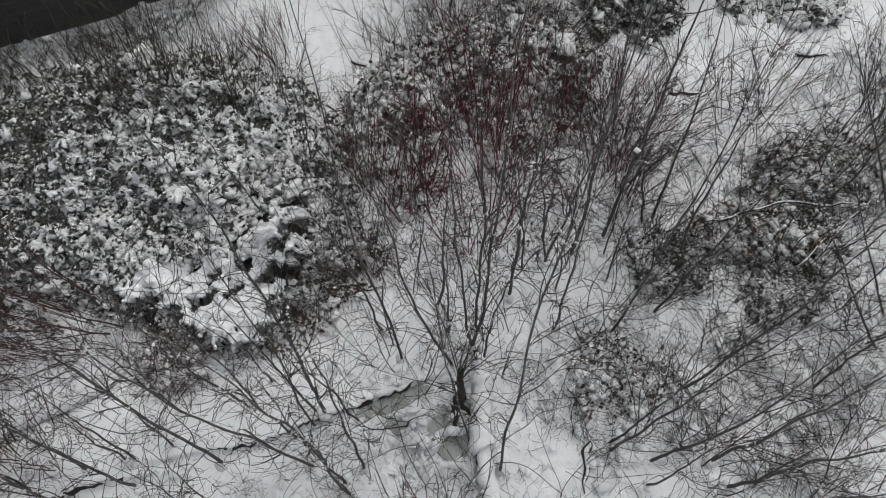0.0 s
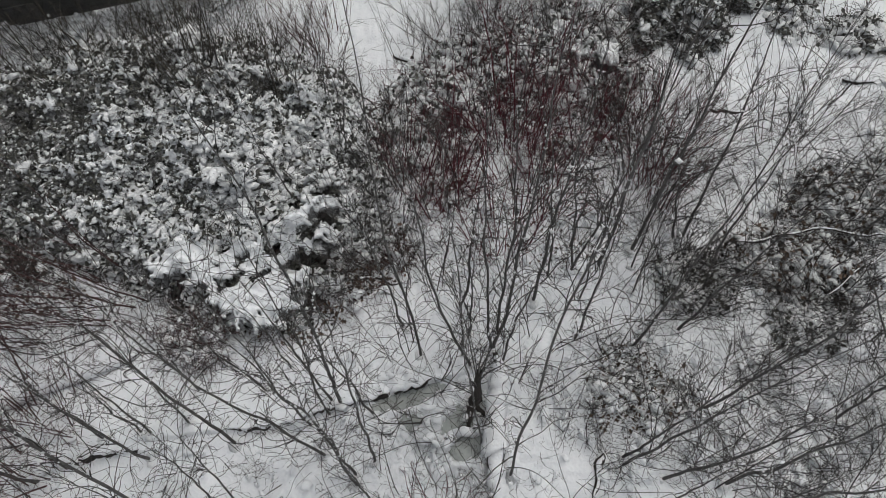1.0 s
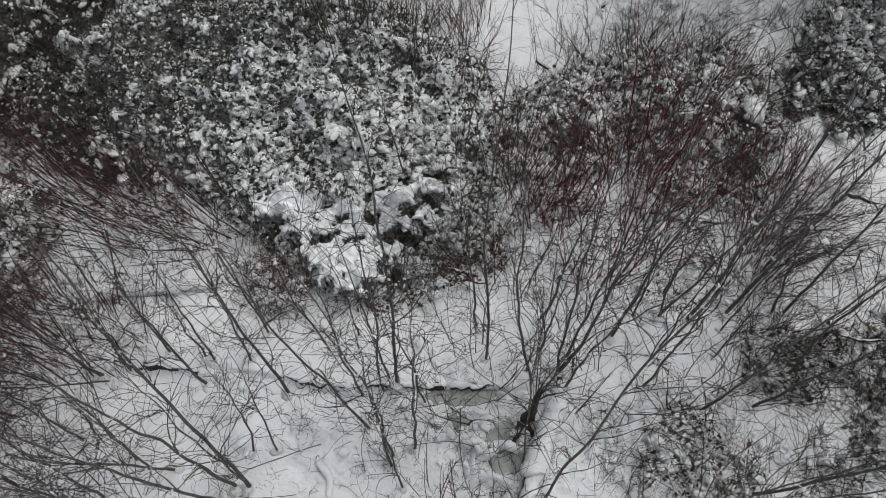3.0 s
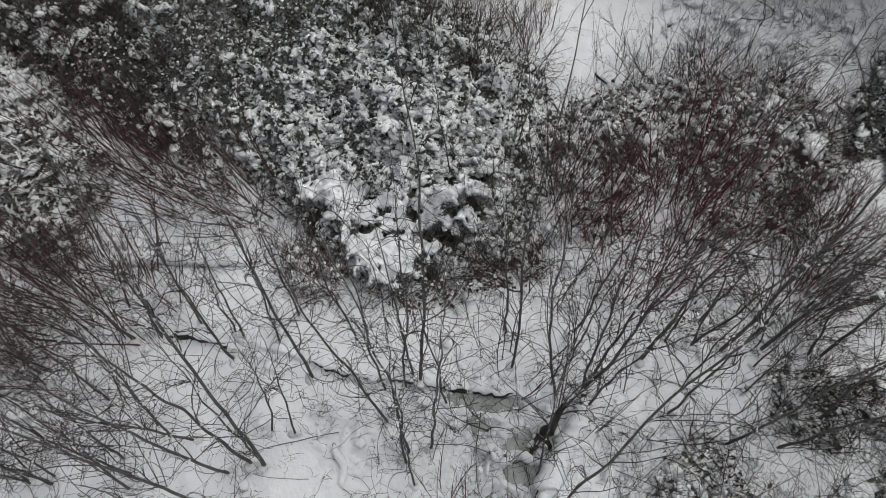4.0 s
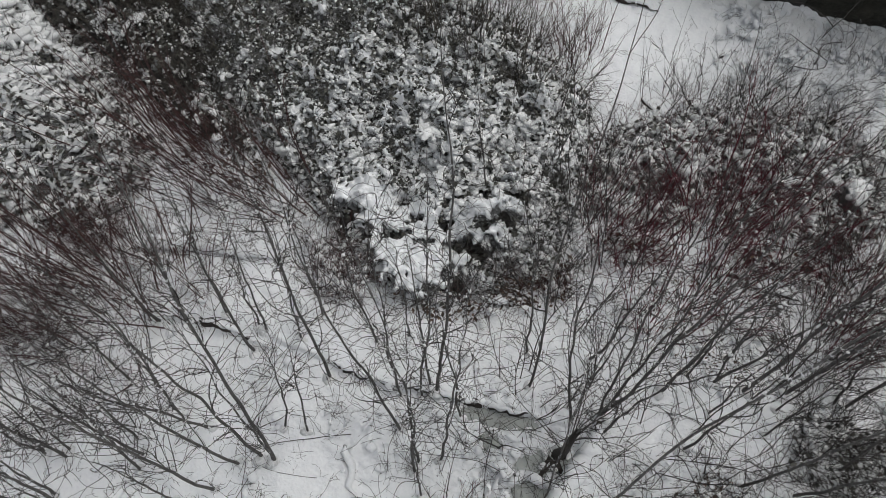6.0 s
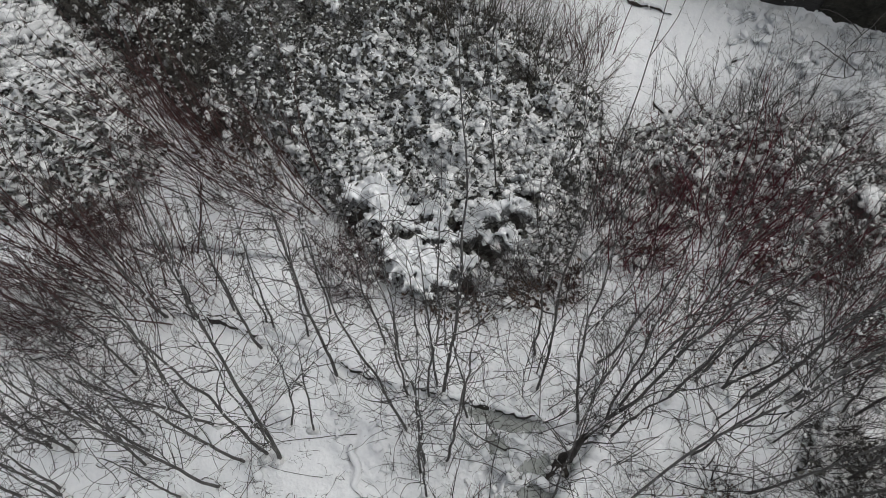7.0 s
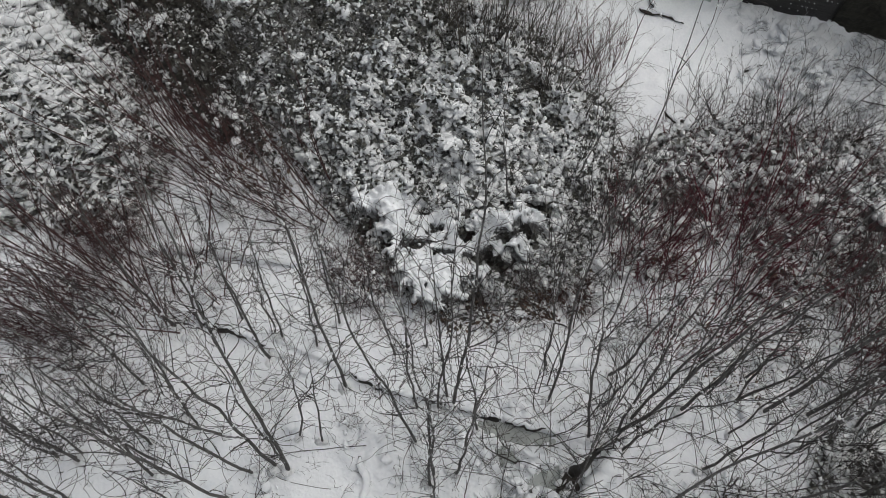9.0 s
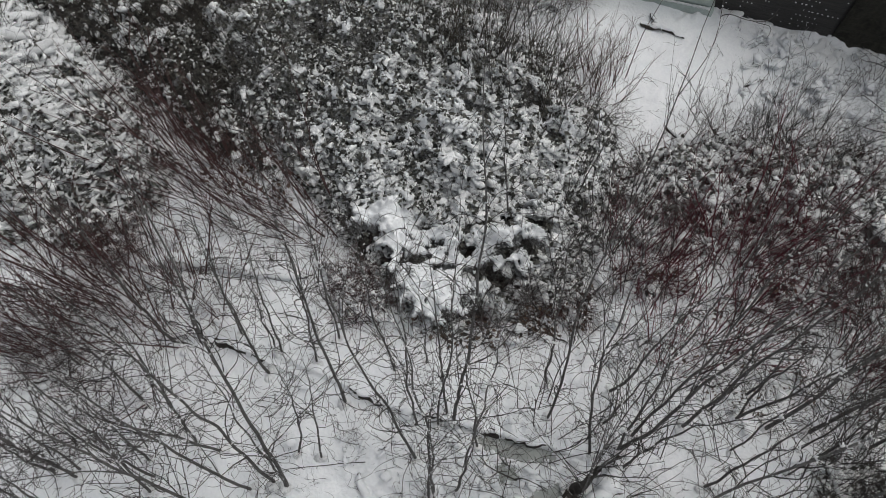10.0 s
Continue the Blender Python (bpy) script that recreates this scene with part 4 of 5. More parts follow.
sapling(-4.11, -1.74, 2.27, -0.19, 0.25, 0.014, 185)
sapling(-4.79, -2.05, 2.27, -0.06, 0.22, 0.02, 186)

# snow-laden bushes
CENTRAL = [(-3.91, 2.84), (-2.80, 2.49), (-2.08, 2.58), (-1.34, 3.31), (-0.97, 3.91), (-1.03, 4.66), (-1.25, 5.72), (-1.98, 6.50), (-3.44, 7.00),
                                       (-5.22, 6.96), (-7.09, 5.94), (-7.82, 4.52), (-6.56, 3.56), (-5.25, 3.23), (-4.66, 3.14)]
SHEET = [(-3.93, 2.91), (-3.95, 3.31), (-3.54, 3.49), (-3.14, 3.50), (-2.72, 3.62), (-2.48, 3.56), (-2.25, 3.78), (-1.98, 4.02), (-1.68, 4.12),
         (-1.55, 3.78), (-1.54, 3.50), (-1.77, 3.40), (-1.91, 3.04), (-1.96, 2.72), (-2.39, 2.48), (-2.67, 2.56), (-3.04, 2.62), (-3.29, 2.89), (-3.66, 2.93)]
PADS = [(-2.39, 2.79, 0.44, 0.32), (-1.70, 4.00, 0.25, 0.13), (-2.00, 4.36, 0.16, 0.09), (-3.20, 3.05, 0.19, 0.18), (-3.68, 3.08, 0.19, 0.12), (-1.70, 3.64, 0.20, 0.13)]
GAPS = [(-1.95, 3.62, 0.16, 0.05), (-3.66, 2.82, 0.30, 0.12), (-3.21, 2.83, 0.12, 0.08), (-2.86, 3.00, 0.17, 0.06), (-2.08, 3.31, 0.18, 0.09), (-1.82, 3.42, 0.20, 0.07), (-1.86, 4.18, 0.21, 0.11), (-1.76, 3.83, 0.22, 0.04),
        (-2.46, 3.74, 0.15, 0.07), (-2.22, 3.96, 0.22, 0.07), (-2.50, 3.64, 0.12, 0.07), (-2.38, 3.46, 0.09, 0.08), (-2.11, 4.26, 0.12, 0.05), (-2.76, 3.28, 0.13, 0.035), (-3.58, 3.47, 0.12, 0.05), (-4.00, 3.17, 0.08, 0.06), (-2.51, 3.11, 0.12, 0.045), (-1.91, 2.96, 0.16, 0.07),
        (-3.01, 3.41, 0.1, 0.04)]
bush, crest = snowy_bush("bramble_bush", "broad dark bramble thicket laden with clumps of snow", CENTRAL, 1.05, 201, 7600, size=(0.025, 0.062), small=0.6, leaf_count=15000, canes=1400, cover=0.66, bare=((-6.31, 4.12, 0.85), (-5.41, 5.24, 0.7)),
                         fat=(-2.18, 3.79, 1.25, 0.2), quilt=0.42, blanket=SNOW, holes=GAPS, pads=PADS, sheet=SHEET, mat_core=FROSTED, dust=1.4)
FAR_RIGHT = [(-1.34, 5.37), (-0.12, 5.47), (1.11, 6.05), (2.17, 5.99), (2.43, 6.72), (2.15, 7.66), (1.12, 8.02), (0.26, 7.54), (-0.68, 7.13), (-1.39, 6.25)]
snowy_bush("low_bush", "low twiggy bush dusted with snow", FAR_RIGHT, 0.6, 202, 1500, size=(0.025, 0.06), leaf_count=2000, canes=600, cane_mat=BROWN_TWIG, cover=0.8, quilt=0.6, mat_core=FROSTED)
UNDER_RED = [(-1.27, 4.72), (-0.42, 4.91), (0.62, 5.62), (1.75, 6.16), (1.66, 6.67), (0.72, 6.40), (-0.03, 5.79), (-0.69, 5.34), (-1.35, 5.16)]
snowy_bush("low_bush", "low dark bush with small lumps of snow", UNDER_RED, 0.38, 207, 560, size=(0.026, 0.065), leaf_count=250, canes=120, cane_mat=RED_TWIG, cover=1.0, quilt=0.72, mat_core=FROSTED)
for k, FRONT_RED in enumerate(([(-0.80, 4.44), (-0.04, 4.63), (0.25, 4.99), (-0.32, 4.89)], [(0.91, 5.17), (1.77, 5.36), (2.34, 5.80), (1.67, 5.97), (0.91, 5.52)])):
    snowy_bush("low_bush", "low twigs holding small lumps of snow", FRONT_RED, 0.22, 271 + 20 * k, 150, size=(0.03, 0.075), leaf_count=300, leaf=DEAD_LEAF, canes=90, cane_mat=RED_TWIG, cover=0.95, quilt=0.8)
LEFT = [(-10.58, 3.22), (-8.41, 3.22), (-6.66, 2.63), (-6.22, 1.94), (-6.49, 1.06), (-7.61, 0.27), (-9.76, 0.67), (-11.23, 1.73)]
snowy_bush("bramble_bush", "bramble thicket weighed down by snow", LEFT, 0.95, 203, 2000, size=(0.03, 0.075), leaf_count=8000, canes=600, cover=0.72, fat=(-9.37, 2.71, 1.1, 0.5), quilt=0.54, mat_core=FROSTED, streak=62)
BETWEEN = [(-11.22, 4.02), (-10.64, 3.30), (-8.42, 3.14), (-6.80, 2.88), (-6.03, 2.97), (-5.18, 3.05), (-6.37, 3.72), (-7.73, 4.68), (-7.25, 5.93), (-8.55, 6.14), (-10.26, 5.12)]
snowy_bush("bramble_bush", "dark bramble thicket with small dots of snow", BETWEEN, 0.9, 209, 2000, size=(0.025, 0.07), leaf_count=8000, canes=1300, cover=0.4, quilt=0.1, dust=1.2)
for k, MID_RIGHT in enumerate(([(3.30, 4.25), (4.15, 4.50), (4.70, 4.30), (5.30, 4.15), (5.33, 3.65), (4.67, 3.25), (3.85, 3.52), (3.26, 3.69)],
                               [(4.00, 4.60), (4.50, 5.25), (5.57, 5.50), (6.53, 4.95), (5.70, 4.20), (4.90, 4.35)])):
    snowy_bush("low_bush", "dark tangled low bush with withered leaves under snow", MID_RIGHT, 0.48, 204 + 40 * k, 620, size=(0.03, 0.08), leaf_count=1100, leaf=DEAD_LEAF, canes=260, cover=0.95, quilt=0.6, mat_core=FROSTED if k else SHADE_THATCH)
for k, MID_LOW in enumerate(([(2.67, 3.08), (3.26, 3.17), (3.55, 3.74), (3.04, 4.11), (2.46, 3.83)],
                             [(3.86, 3.26), (4.55, 3.54), (5.07, 3.46), (4.79, 2.79), (4.09, 2.69)])):
    snowy_bush("low_bush", "tangled low bush with withered leaves under snow", MID_LOW, 0.3, 284 + 40 * k, 420, size=(0.03, 0.08), leaf_count=900, leaf=LEAF, canes=110, cover=0.95, quilt=0.7, mat_core=FROSTED)
weed_patch("dead_weeds", "dense dead weeds and twigs under snow", [(2.76, 3.45), (3.99, 2.49), (6.40, 3.45), (6.90, 4.95), (4.48, 5.47), (2.93, 4.74)], 500, 238, 0.45, snow=0.3)
TANGLE = [(1.39, 2.72), (2.41, 2.90), (3.26, 2.54), (3.37, 1.72), (2.91, 0.98), (1.58, 1.18)]
weed_patch("dead_weeds", "fine dead weeds with small withered leaves", TANGLE, 620, 205, 0.42, snow=0.35)
snowy_bush("low_bush", "tangled low bush with withered leaves under snow", [(1.55, 2.25), (1.95, 2.60), (2.25, 2.30), (2.85, 2.35), (2.90, 1.85), (2.35, 1.60), (2.10, 1.90), (1.65, 1.75)], 0.16, 285, 170, size=(0.025, 0.08), leaf_count=160, leaf=DEAD_LEAF, canes=60, cover=0.9, quilt=0.6, mat_core=FROSTED)
EVER = [(2.25, 7.44), (2.53, 7.11), (2.81, 7.37), (3.10, 7.08), (3.48, 7.30), (3.67, 7.22), (3.75, 7.81), (4.02, 8.07), (3.53, 8.55), (2.89, 8.29), (2.60, 8.61), (2.15, 7.94)]
snowy_bush("evergreen_shrub", "dark-leaved evergreen shrub with patches of snow", EVER, 1.0, 206, 420, size=(0.035, 0.09), leaf_count=6000, canes=150, cover=1.0, quilt=0.5, dust=4.0)
EVER_C = [(2.30, 8.10), (2.90, 7.95), (3.60, 8.15), (4.10, 8.00), (4.30, 8.70), (3.90, 9.50), (3.10, 9.60), (2.40, 9.00)]
snowy_bush("evergreen_shrub", "tall grey-green evergreen shrub dusted with snow", EVER_C, 1.35, 212, 900, size=(0.03, 0.07), leaf_count=3200, canes=420, cover=1.2, quilt=0.6, dust=6.0, mat_core=FROSTED)
EVER_D = [(4.30, 7.70), (4.60, 7.45), (4.95, 7.60), (5.00, 8.20), (5.30, 8.60), (4.80, 8.90), (4.40, 8.40)]
snowy_bush("evergreen_shrub", "low evergreen shrub half covered by snow", EVER_D, 0.45, 213, 140, size=(0.04, 0.10), leaf_count=1100, canes=60, cover=1.0, quilt=0.75)
EVER_B = [(5.05, 7.50), (5.55, 7.28), (6.05, 7.40), (6.35, 7.74), (5.70, 8.10), (5.15, 8.00)]
snowy_bush("evergreen_shrub", "small dark-leaved evergreen shrub nearly buried in snow", EVER_B, 0.38, 208, 110, size=(0.05, 0.11), leaf_count=900, canes=60, cover=1.1, quilt=0.92)
weed_patch("dead_weeds", "sparse dead weeds poking out of the snow", [(0.10, 7.22), (1.48, 7.50), (2.87, 7.78), (3.27, 10.14), (0.67, 9.58), (-0.42, 8.44)], 800, 231, 0.3, snow=0.25)
weed_patch("dead_weeds", "sparse dead weeds poking out of the snow", [(-3.29, -1.60), (3.68, -0.52), (3.21, 1.52), (0.60, 2.12), (-2.93, 1.19)], 1000, 232, 0.35, snow=0.3)
weed_patch("dead_weeds", "sparse dead weeds poking out of the snow", [(3.26, -0.52), (7.22, 0.86), (7.66, 7.90), (3.86, 6.18), (3.40, 1.91)], 1800, 233, 0.35, snow=0.45)
weed_patch("dead_weeds", "short broken stalks and bits of twig on the snow", [(-6.20, -1.90), (-3.00, -1.60), (1.20, 0.30), (3.40, 1.20), (3.00, 4.60), (-0.60, 3.60), (-2.40, 2.30), (-5.60, 1.60)], 1400, 241, 0.13, snow=0.12)
weed_patch("dead_weeds", "fine twigs hanging over the frozen creek", [(-1.30, 0.70), (0.60, 0.80), (0.90, 2.10), (0.20, 2.60), (-0.90, 2.30)], 220, 242, 0.38, snow=0.5)
weed_patch("dead_weeds", "small snowy weeds along the foot of the dark fence", [(-1.40, 8.60), (-0.47, 9.40), (1.10, 9.70), (2.60, 9.90), (1.80, 8.30), (-0.18, 7.86)], 260, 243, 0.24, mat=FROST_TWIG, snow=0.6)
weed_patch("dead_weeds", "dry weeds along the foot of the thicket", [(-5.47, 2.44), (-4.00, 2.34), (-2.89, 2.05), (-1.14, 2.80), (-0.92, 3.63), (-2.27, 2.89), (-4.13, 3.08)], 560, 234, 0.4, mat=BROWN_TWIG, snow=0.2)
weed_patch("dead_weeds", "snow-dusted weeds in front of the fence", [(-8.36, 5.83), (-4.01, 7.14), (-3.43, 7.96), (-8.25, 6.65)], 1600, 235, 0.5, mat=OLIVE_TWIG, snow=0.6)
weed_patch("dead_weeds", "sparse dead weeds poking out of the snow", [(-0.74, 3.26), (2.76, 3.45), (3.09, 6.16), (0.63, 5.96), (-0.90, 4.35)], 1200, 236, 0.3, snow=0.4)
weed_patch("dead_weeds", "sparse dead weeds poking out of the snow", [(-7.43, -1.29), (-4.86, -1.56), (-4.44, 1.40), (-6.26, 1.89), (-7.53, 0.29)], 1125, 237, 0.35, mat=BROWN_TWIG, snow=0.3)

# thickets of thin shoots
red = [whip_shrub(301 + k, "red_twig_shrub", "dense shrub of thin dark red shoots", "red-twigged shrubs", RED_TWIG, h=1.6, count=12, spread=0.5, r=0.010, fork=3) for k in range(5)]
stand(red, [(-1.05, 4.30), (0.60, 3.90), (1.90, 4.30), (2.90, 5.30), (2.60, 6.50), (0.60, 6.60), (-1.27, 5.70)], 21, 310, 0.6, 1.15)
stand([copy_thing(b, pose(0, 0, 0)) for b in red], [(-1.30, 4.78), (-0.46, 4.97), (0.59, 5.68), (1.63, 6.22), (1.34, 6.80), (0.60, 6.45), (-0.72, 5.40)], 7, 311, 0.5, 0.75)
stand([copy_thing(b, pose(0, 0, 0)) for b in red[:4]], [(-0.80, 5.83), (0.32, 6.44), (1.72, 6.56), (1.53, 7.22), (0.05, 7.02)], 5, 312, 0.4, 0.6)
brown = [whip_shrub(321 + k, "twiggy_shrub", "dense shrub of thin russet-brown shoots", "russet shrubs", BROWN_TWIG, h=2.3, count=12, spread=0.5, r=0.009, fork=2, lean=0.12) for k in range(5)]
stand(brown, [(-6.73, -0.40), (-5.19, -0.04), (-4.45, 0.73), (-4.76, 1.60), (-5.99, 1.33), (-6.99, 0.58)], 12, 330)
stand([copy_thing(b, pose(0, 0, 0)) for b in brown], [(-7.00, 2.08), (-5.37, 1.98), (-4.02, 2.62), (-5.08, 3.07), (-6.30, 3.43), (-7.38, 3.25)], 10, 331, lean=SIDEWAYS)
stand([copy_thing(b, pose(0, 0, 0)) for b in brown], [(-6.95, 2.45), (-5.89, 2.26), (-4.94, 2.62), (-5.26, 3.16), (-6.32, 3.25)], 5, 332, 0.5, 0.8, lean=SIDEWAYS)
stand([copy_thing(b, pose(0, 0, 0)) for b in brown], [(-6.88, -0.90), (-6.12, -0.82), (-5.68, -0.23), (-6.49, 0.08)], 5, 333, 0.5, 0.8)
stand([copy_thing(b, pose(0, 0, 0)) for b in brown], [(-6.20, 1.10), (-5.30, 1.60), (-4.95, 1.05), (-5.70, 0.55)], 3, 334, 0.5, 0.8)
stand([copy_thing(b, pose(0, 0, 0)) for b in brown], [(-6.90, -0.20), (-6.10, 0.35), (-5.30, -0.50), (-6.00, -1.00)], 6, 335, 0.4, 0.7)
stand([copy_thing(b, pose(0, 0, 0)) for b in red], [(1.90, 5.90), (2.90, 6.00), (2.90, 4.70), (2.10, 4.30)], 3, 313, 0.6, 0.9)
stand([copy_thing(b, pose(0, 0, 0)) for b in red], [(0.30, 6.20), (1.50, 6.90), (1.90, 6.00), (0.90, 5.20)], 2, 314, 0.5, 0.8)
stand([copy_thing(b, pose(0, 0, 0)) for b in red], [(2.00, 6.10), (3.30, 6.40), (3.50, 5.30), (2.30, 4.80)], 6, 315, 0.4, 0.7)
olive = [whip_shrub(341 + k, "twiggy_shrub", "shrub of upright olive-brown shoots", "olive shrubs", OLIVE_TWIG, h=2.3, count=13, spread=0.45, r=0.008, fork=3, lean=0.1) for k in range(4)]
stand(olive, [(-3.28, 5.28), (-1.82, 5.64), (-2.03, 6.72), (-3.70, 6.85), (-6.69, 6.05), (-5.36, 5.75)], 14, 350)
stand([copy_thing(g, pose(0, 0, 0)) for g in olive], [(-8.56, 3.51), (-6.49, 3.34), (-5.32, 4.40), (-5.93, 5.24), (-8.05, 4.71)], 13, 351, 0.6, 0.95, lean=SIDEWAYS)
stand([copy_thing(g, pose(0, 0, 0)) for g in brown], [(-3.05, 7.30), (-2.20, 7.45), (-2.25, 6.40), (-2.85, 6.40)], 10, 352, 0.45, 0.75, lean=UPRIGHT)
grey = [whip_shrub(361 + k, "twiggy_shrub", "shrub of thin grey-brown shoots in the snow", "grey shrubs", TWIG, h=2.4, count=7, spread=0.4, r=0.008, lean=0.2, fork=4) for k in range(6)]
stand(grey, [(-0.61, 2.61), (2.46, 2.40), (2.90, 4.83), (1.15, 4.99), (-0.76, 4.08)], 6, 370)
stand([copy_thing(g, pose(0, 0, 0)) for g in grey[:5]], [(-1.44, 3.53), (-0.78, 3.53), (-0.64, 5.14), (-1.46, 5.48)], 11, 376, 0.7, 1.0)
stand([copy_thing(g, pose(0, 0, 0)) for g in grey], [(2.35, 2.60), (3.90, 2.00), (4.97, 3.36), (4.08, 5.02), (2.51, 4.74)], 4, 375, 0.7, 1.0)
stand([copy_thing(g, pose(0, 0, 0)) for g in grey], [(2.82, -0.00), (5.69, 0.15), (7.09, 2.97), (7.39, 6.51), (4.24, 5.74), (3.34, 3.36)], 15, 371)
stand([copy_thing(g, pose(0, 0, 0)) for g in grey], [(4.20, 4.70), (4.75, 6.10), (6.60, 6.40), (6.40, 4.40), (5.10, 4.40)], 9, 379, 0.5, 0.85)
stand([copy_thing(g, pose(0, 0, 0)) for g in grey], [(1.30, 5.00), (2.60, 5.40), (3.50, 3.45), (2.90, 3.00), (2.10, 3.90)], 5, 380, 0.5, 0.9)
stand([copy_thing(g, pose(0, 0, 0)) for g in grey], [(-8.07, 3.34), (-5.78, 3.34), (-6.02, 4.39), (-7.66, 5.05), (-8.63, 4.20)], 12, 377, 0.6, 0.9, lean=SIDEWAYS)
stand([copy_thing(g, pose(0, 0, 0)) for g in grey], [(-6.30, -1.63), (-3.76, -1.71), (-3.47, -0.28), (-4.96, 0.35), (-6.52, -0.21)], 4, 372)
stand([copy_thing(g, pose(0, 0, 0)) for g in grey[:4]], [(-2.39, 1.67), (-1.46, 0.58), (0.13, 0.25), (0.05, 1.64), (-0.80, 2.79)], 4, 373)
stand([copy_thing(g, pose(0, 0, 0)) for g in grey[:4]], [(-1.05, 6.58), (0.23, 6.86), (0.15, 7.35), (-0.85, 7.16)], 5, 374, 0.5, 0.7)
stand([copy_thing(g, pose(0, 0, 0)) for g in grey], [(-3.96, 3.44), (-2.11, 3.35), (-1.42, 4.07), (-1.53, 5.82), (-3.93, 6.11)], 10, 378, 0.5, 0.75)
fine = [whip_shrub(431 + k, "brush_shrub", "low shrub of very fine grey twigs dusted with snow", "fine brush", TWIG, h=1.2, count=9, spread=0.45, r=0.005, fork=5, lean=0.35) for k in range(4)]
stand(fine, [(2.15, 4.41), (4.29, 4.97), (5.22, 6.06), (3.83, 6.64), (2.31, 6.36)], 16, 441)
frost = [whip_shrub(451 + k, "brush_shrub", "low shrub of fine twigs white with frozen snow", "frosted brush", FROST_TWIG, h=0.55, count=12, spread=0.5, r=0.005, fork=5, lean=0.6) for k in range(4)]
stand(frost, [(-0.20, 7.00), (2.30, 6.80), (3.20, 8.30), (1.90, 9.30), (0.60, 8.80), (-0.30, 7.70)], 7, 442, 0.6, 1.1)
stand([copy_thing(g, pose(0, 0, 0)) for g in frost], [(-5.00, 6.30), (-4.00, 6.90), (-3.40, 6.10), (-4.10, 5.10)], 9, 449, 0.8, 1.3)
stand([copy_thing(g, pose(0, 0, 0)) for g in fine], [(0.07, 6.63), (2.30, 6.74), (3.02, 7.75), (1.54, 7.84), (0.09, 7.38)], 7, 448)
stand([copy_thing(g, pose(0, 0, 0)) for g in fine], [(-1.12, 6.63), (0.25, 6.74), (0.17, 7.49), (-0.73, 7.47)], 3, 445, 0.6, 0.9)
stand([copy_thing(g, pose(0, 0, 0)) for g in fine], [(2.14, 4.68), (2.81, 5.13), (3.55, 3.39), (2.86, 2.82), (2.25, 3.67)], 7, 446, 0.7, 1.0)
stand([copy_thing(g, pose(0, 0, 0)) for g in fine], [(5.23, 2.33), (7.44, 3.49), (7.77, 6.63), (6.36, 6.78), (5.48, 5.16)], 14, 443)
stand([copy_thing(g, pose(0, 0, 0)) for g in fine], [(-5.90, 1.93), (-4.61, 1.92), (-4.19, 2.47), (-5.28, 2.75)], 6, 447, 0.6, 0.9)
stand([copy_thing(g, pose(0, 0, 0)) for g in fine], [(-8.47, 5.51), (-3.89, 6.58), (-2.65, 6.60), (-3.45, 7.72), (-8.19, 6.34)], 11, 444)
slim = [sapling(0, 0, 3.0 + 0.25 * k, 0.1 * (k % 3 - 1), 0.08 * (k % 2), 0.016 + 0.001 * k, 381 + k, rich=0.8, label="thin bare sapling standing in the snow", group="slim saplings") for k in range(6)]
stand(slim, [(-0.72, 2.32), (0.95, 2.02), (2.56, 2.21), (3.11, 4.47), (1.35, 4.45), (-0.49, 3.72)], 9, 391, 0.7, 1.05)
stand([copy_thing(g, pose(0, 0, 0)) for g in slim], [(-5.70, -1.44), (-3.75, -1.50), (-3.62, 0.32), (-4.50, 1.31), (-6.23, 0.76)], 4, 392, 0.7, 1.05)
stand([copy_thing(g, pose(0, 0, 0)) for g in slim], [(3.02, 0.20), (5.34, 0.57), (7.27, 3.36), (7.20, 6.33), (5.43, 5.76), (3.34, 3.36)], 8, 393, 0.7, 1.1)
stand([copy_thing(g, pose(0, 0, 0)) for g in slim], [(-2.63, 0.70), (-0.67, 0.47), (-0.43, 2.23), (-2.17, 2.05)], 3, 394, 0.6, 0.95)
stand([copy_thing(g, pose(0, 0, 0)) for g in slim], [(-6.12, 3.52), (-2.49, 3.35), (-1.13, 4.43), (-1.96, 6.48), (-5.15, 6.08)], 9, 395, 0.5, 0.75)

stand([copy_thing(g, pose(0, 0, 0)) for g in slim[:4]], [(-5.58, -2.28), (-4.59, -2.21), (-4.54, -1.48), (-5.51, -1.45)], 4, 396, 0.6, 0.9)

arching_canes([(-0.61, 1.18), (2.20, 0.34), (3.39, 2.12), (2.94, 4.21), (0.61, 3.83), (-0.57, 2.72)], 80, 601)
arching_canes([(3.04, -0.08), (5.54, 0.49), (7.04, 3.27), (7.18, 6.60), (4.46, 5.85), (3.16, 3.27)], 250, 602)
arching_canes([(-4.87, -1.54), (-1.25, -0.40), (-0.41, 1.37), (-2.32, 2.16), (-4.44, 1.61)], 34, 603)
arching_canes([(-6.60, -1.40), (-4.90, -2.10), (-3.20, -1.00), (-3.60, 0.30), (-5.90, 0.40)], 26, 607, length=(0.6, 1.6))
arching_canes([(-1.08, 4.72), (2.34, 5.11), (2.87, 7.38), (0.46, 7.82), (-1.19, 6.79)], 60, 604, mat=BROWN_TWIG, length=(0.5, 1.2))
arching_canes([(2.00, 6.10), (3.40, 6.50), (3.60, 5.30), (2.30, 4.80)], 40, 609, mat=BROWN_TWIG, length=(0.6, 1.3))
arching_canes([(-0.27, 7.47), (1.93, 7.69), (3.22, 8.22), (2.81, 9.97), (0.84, 9.59), (-0.07, 8.61)], 20, 606, length=(0.3, 0.8))
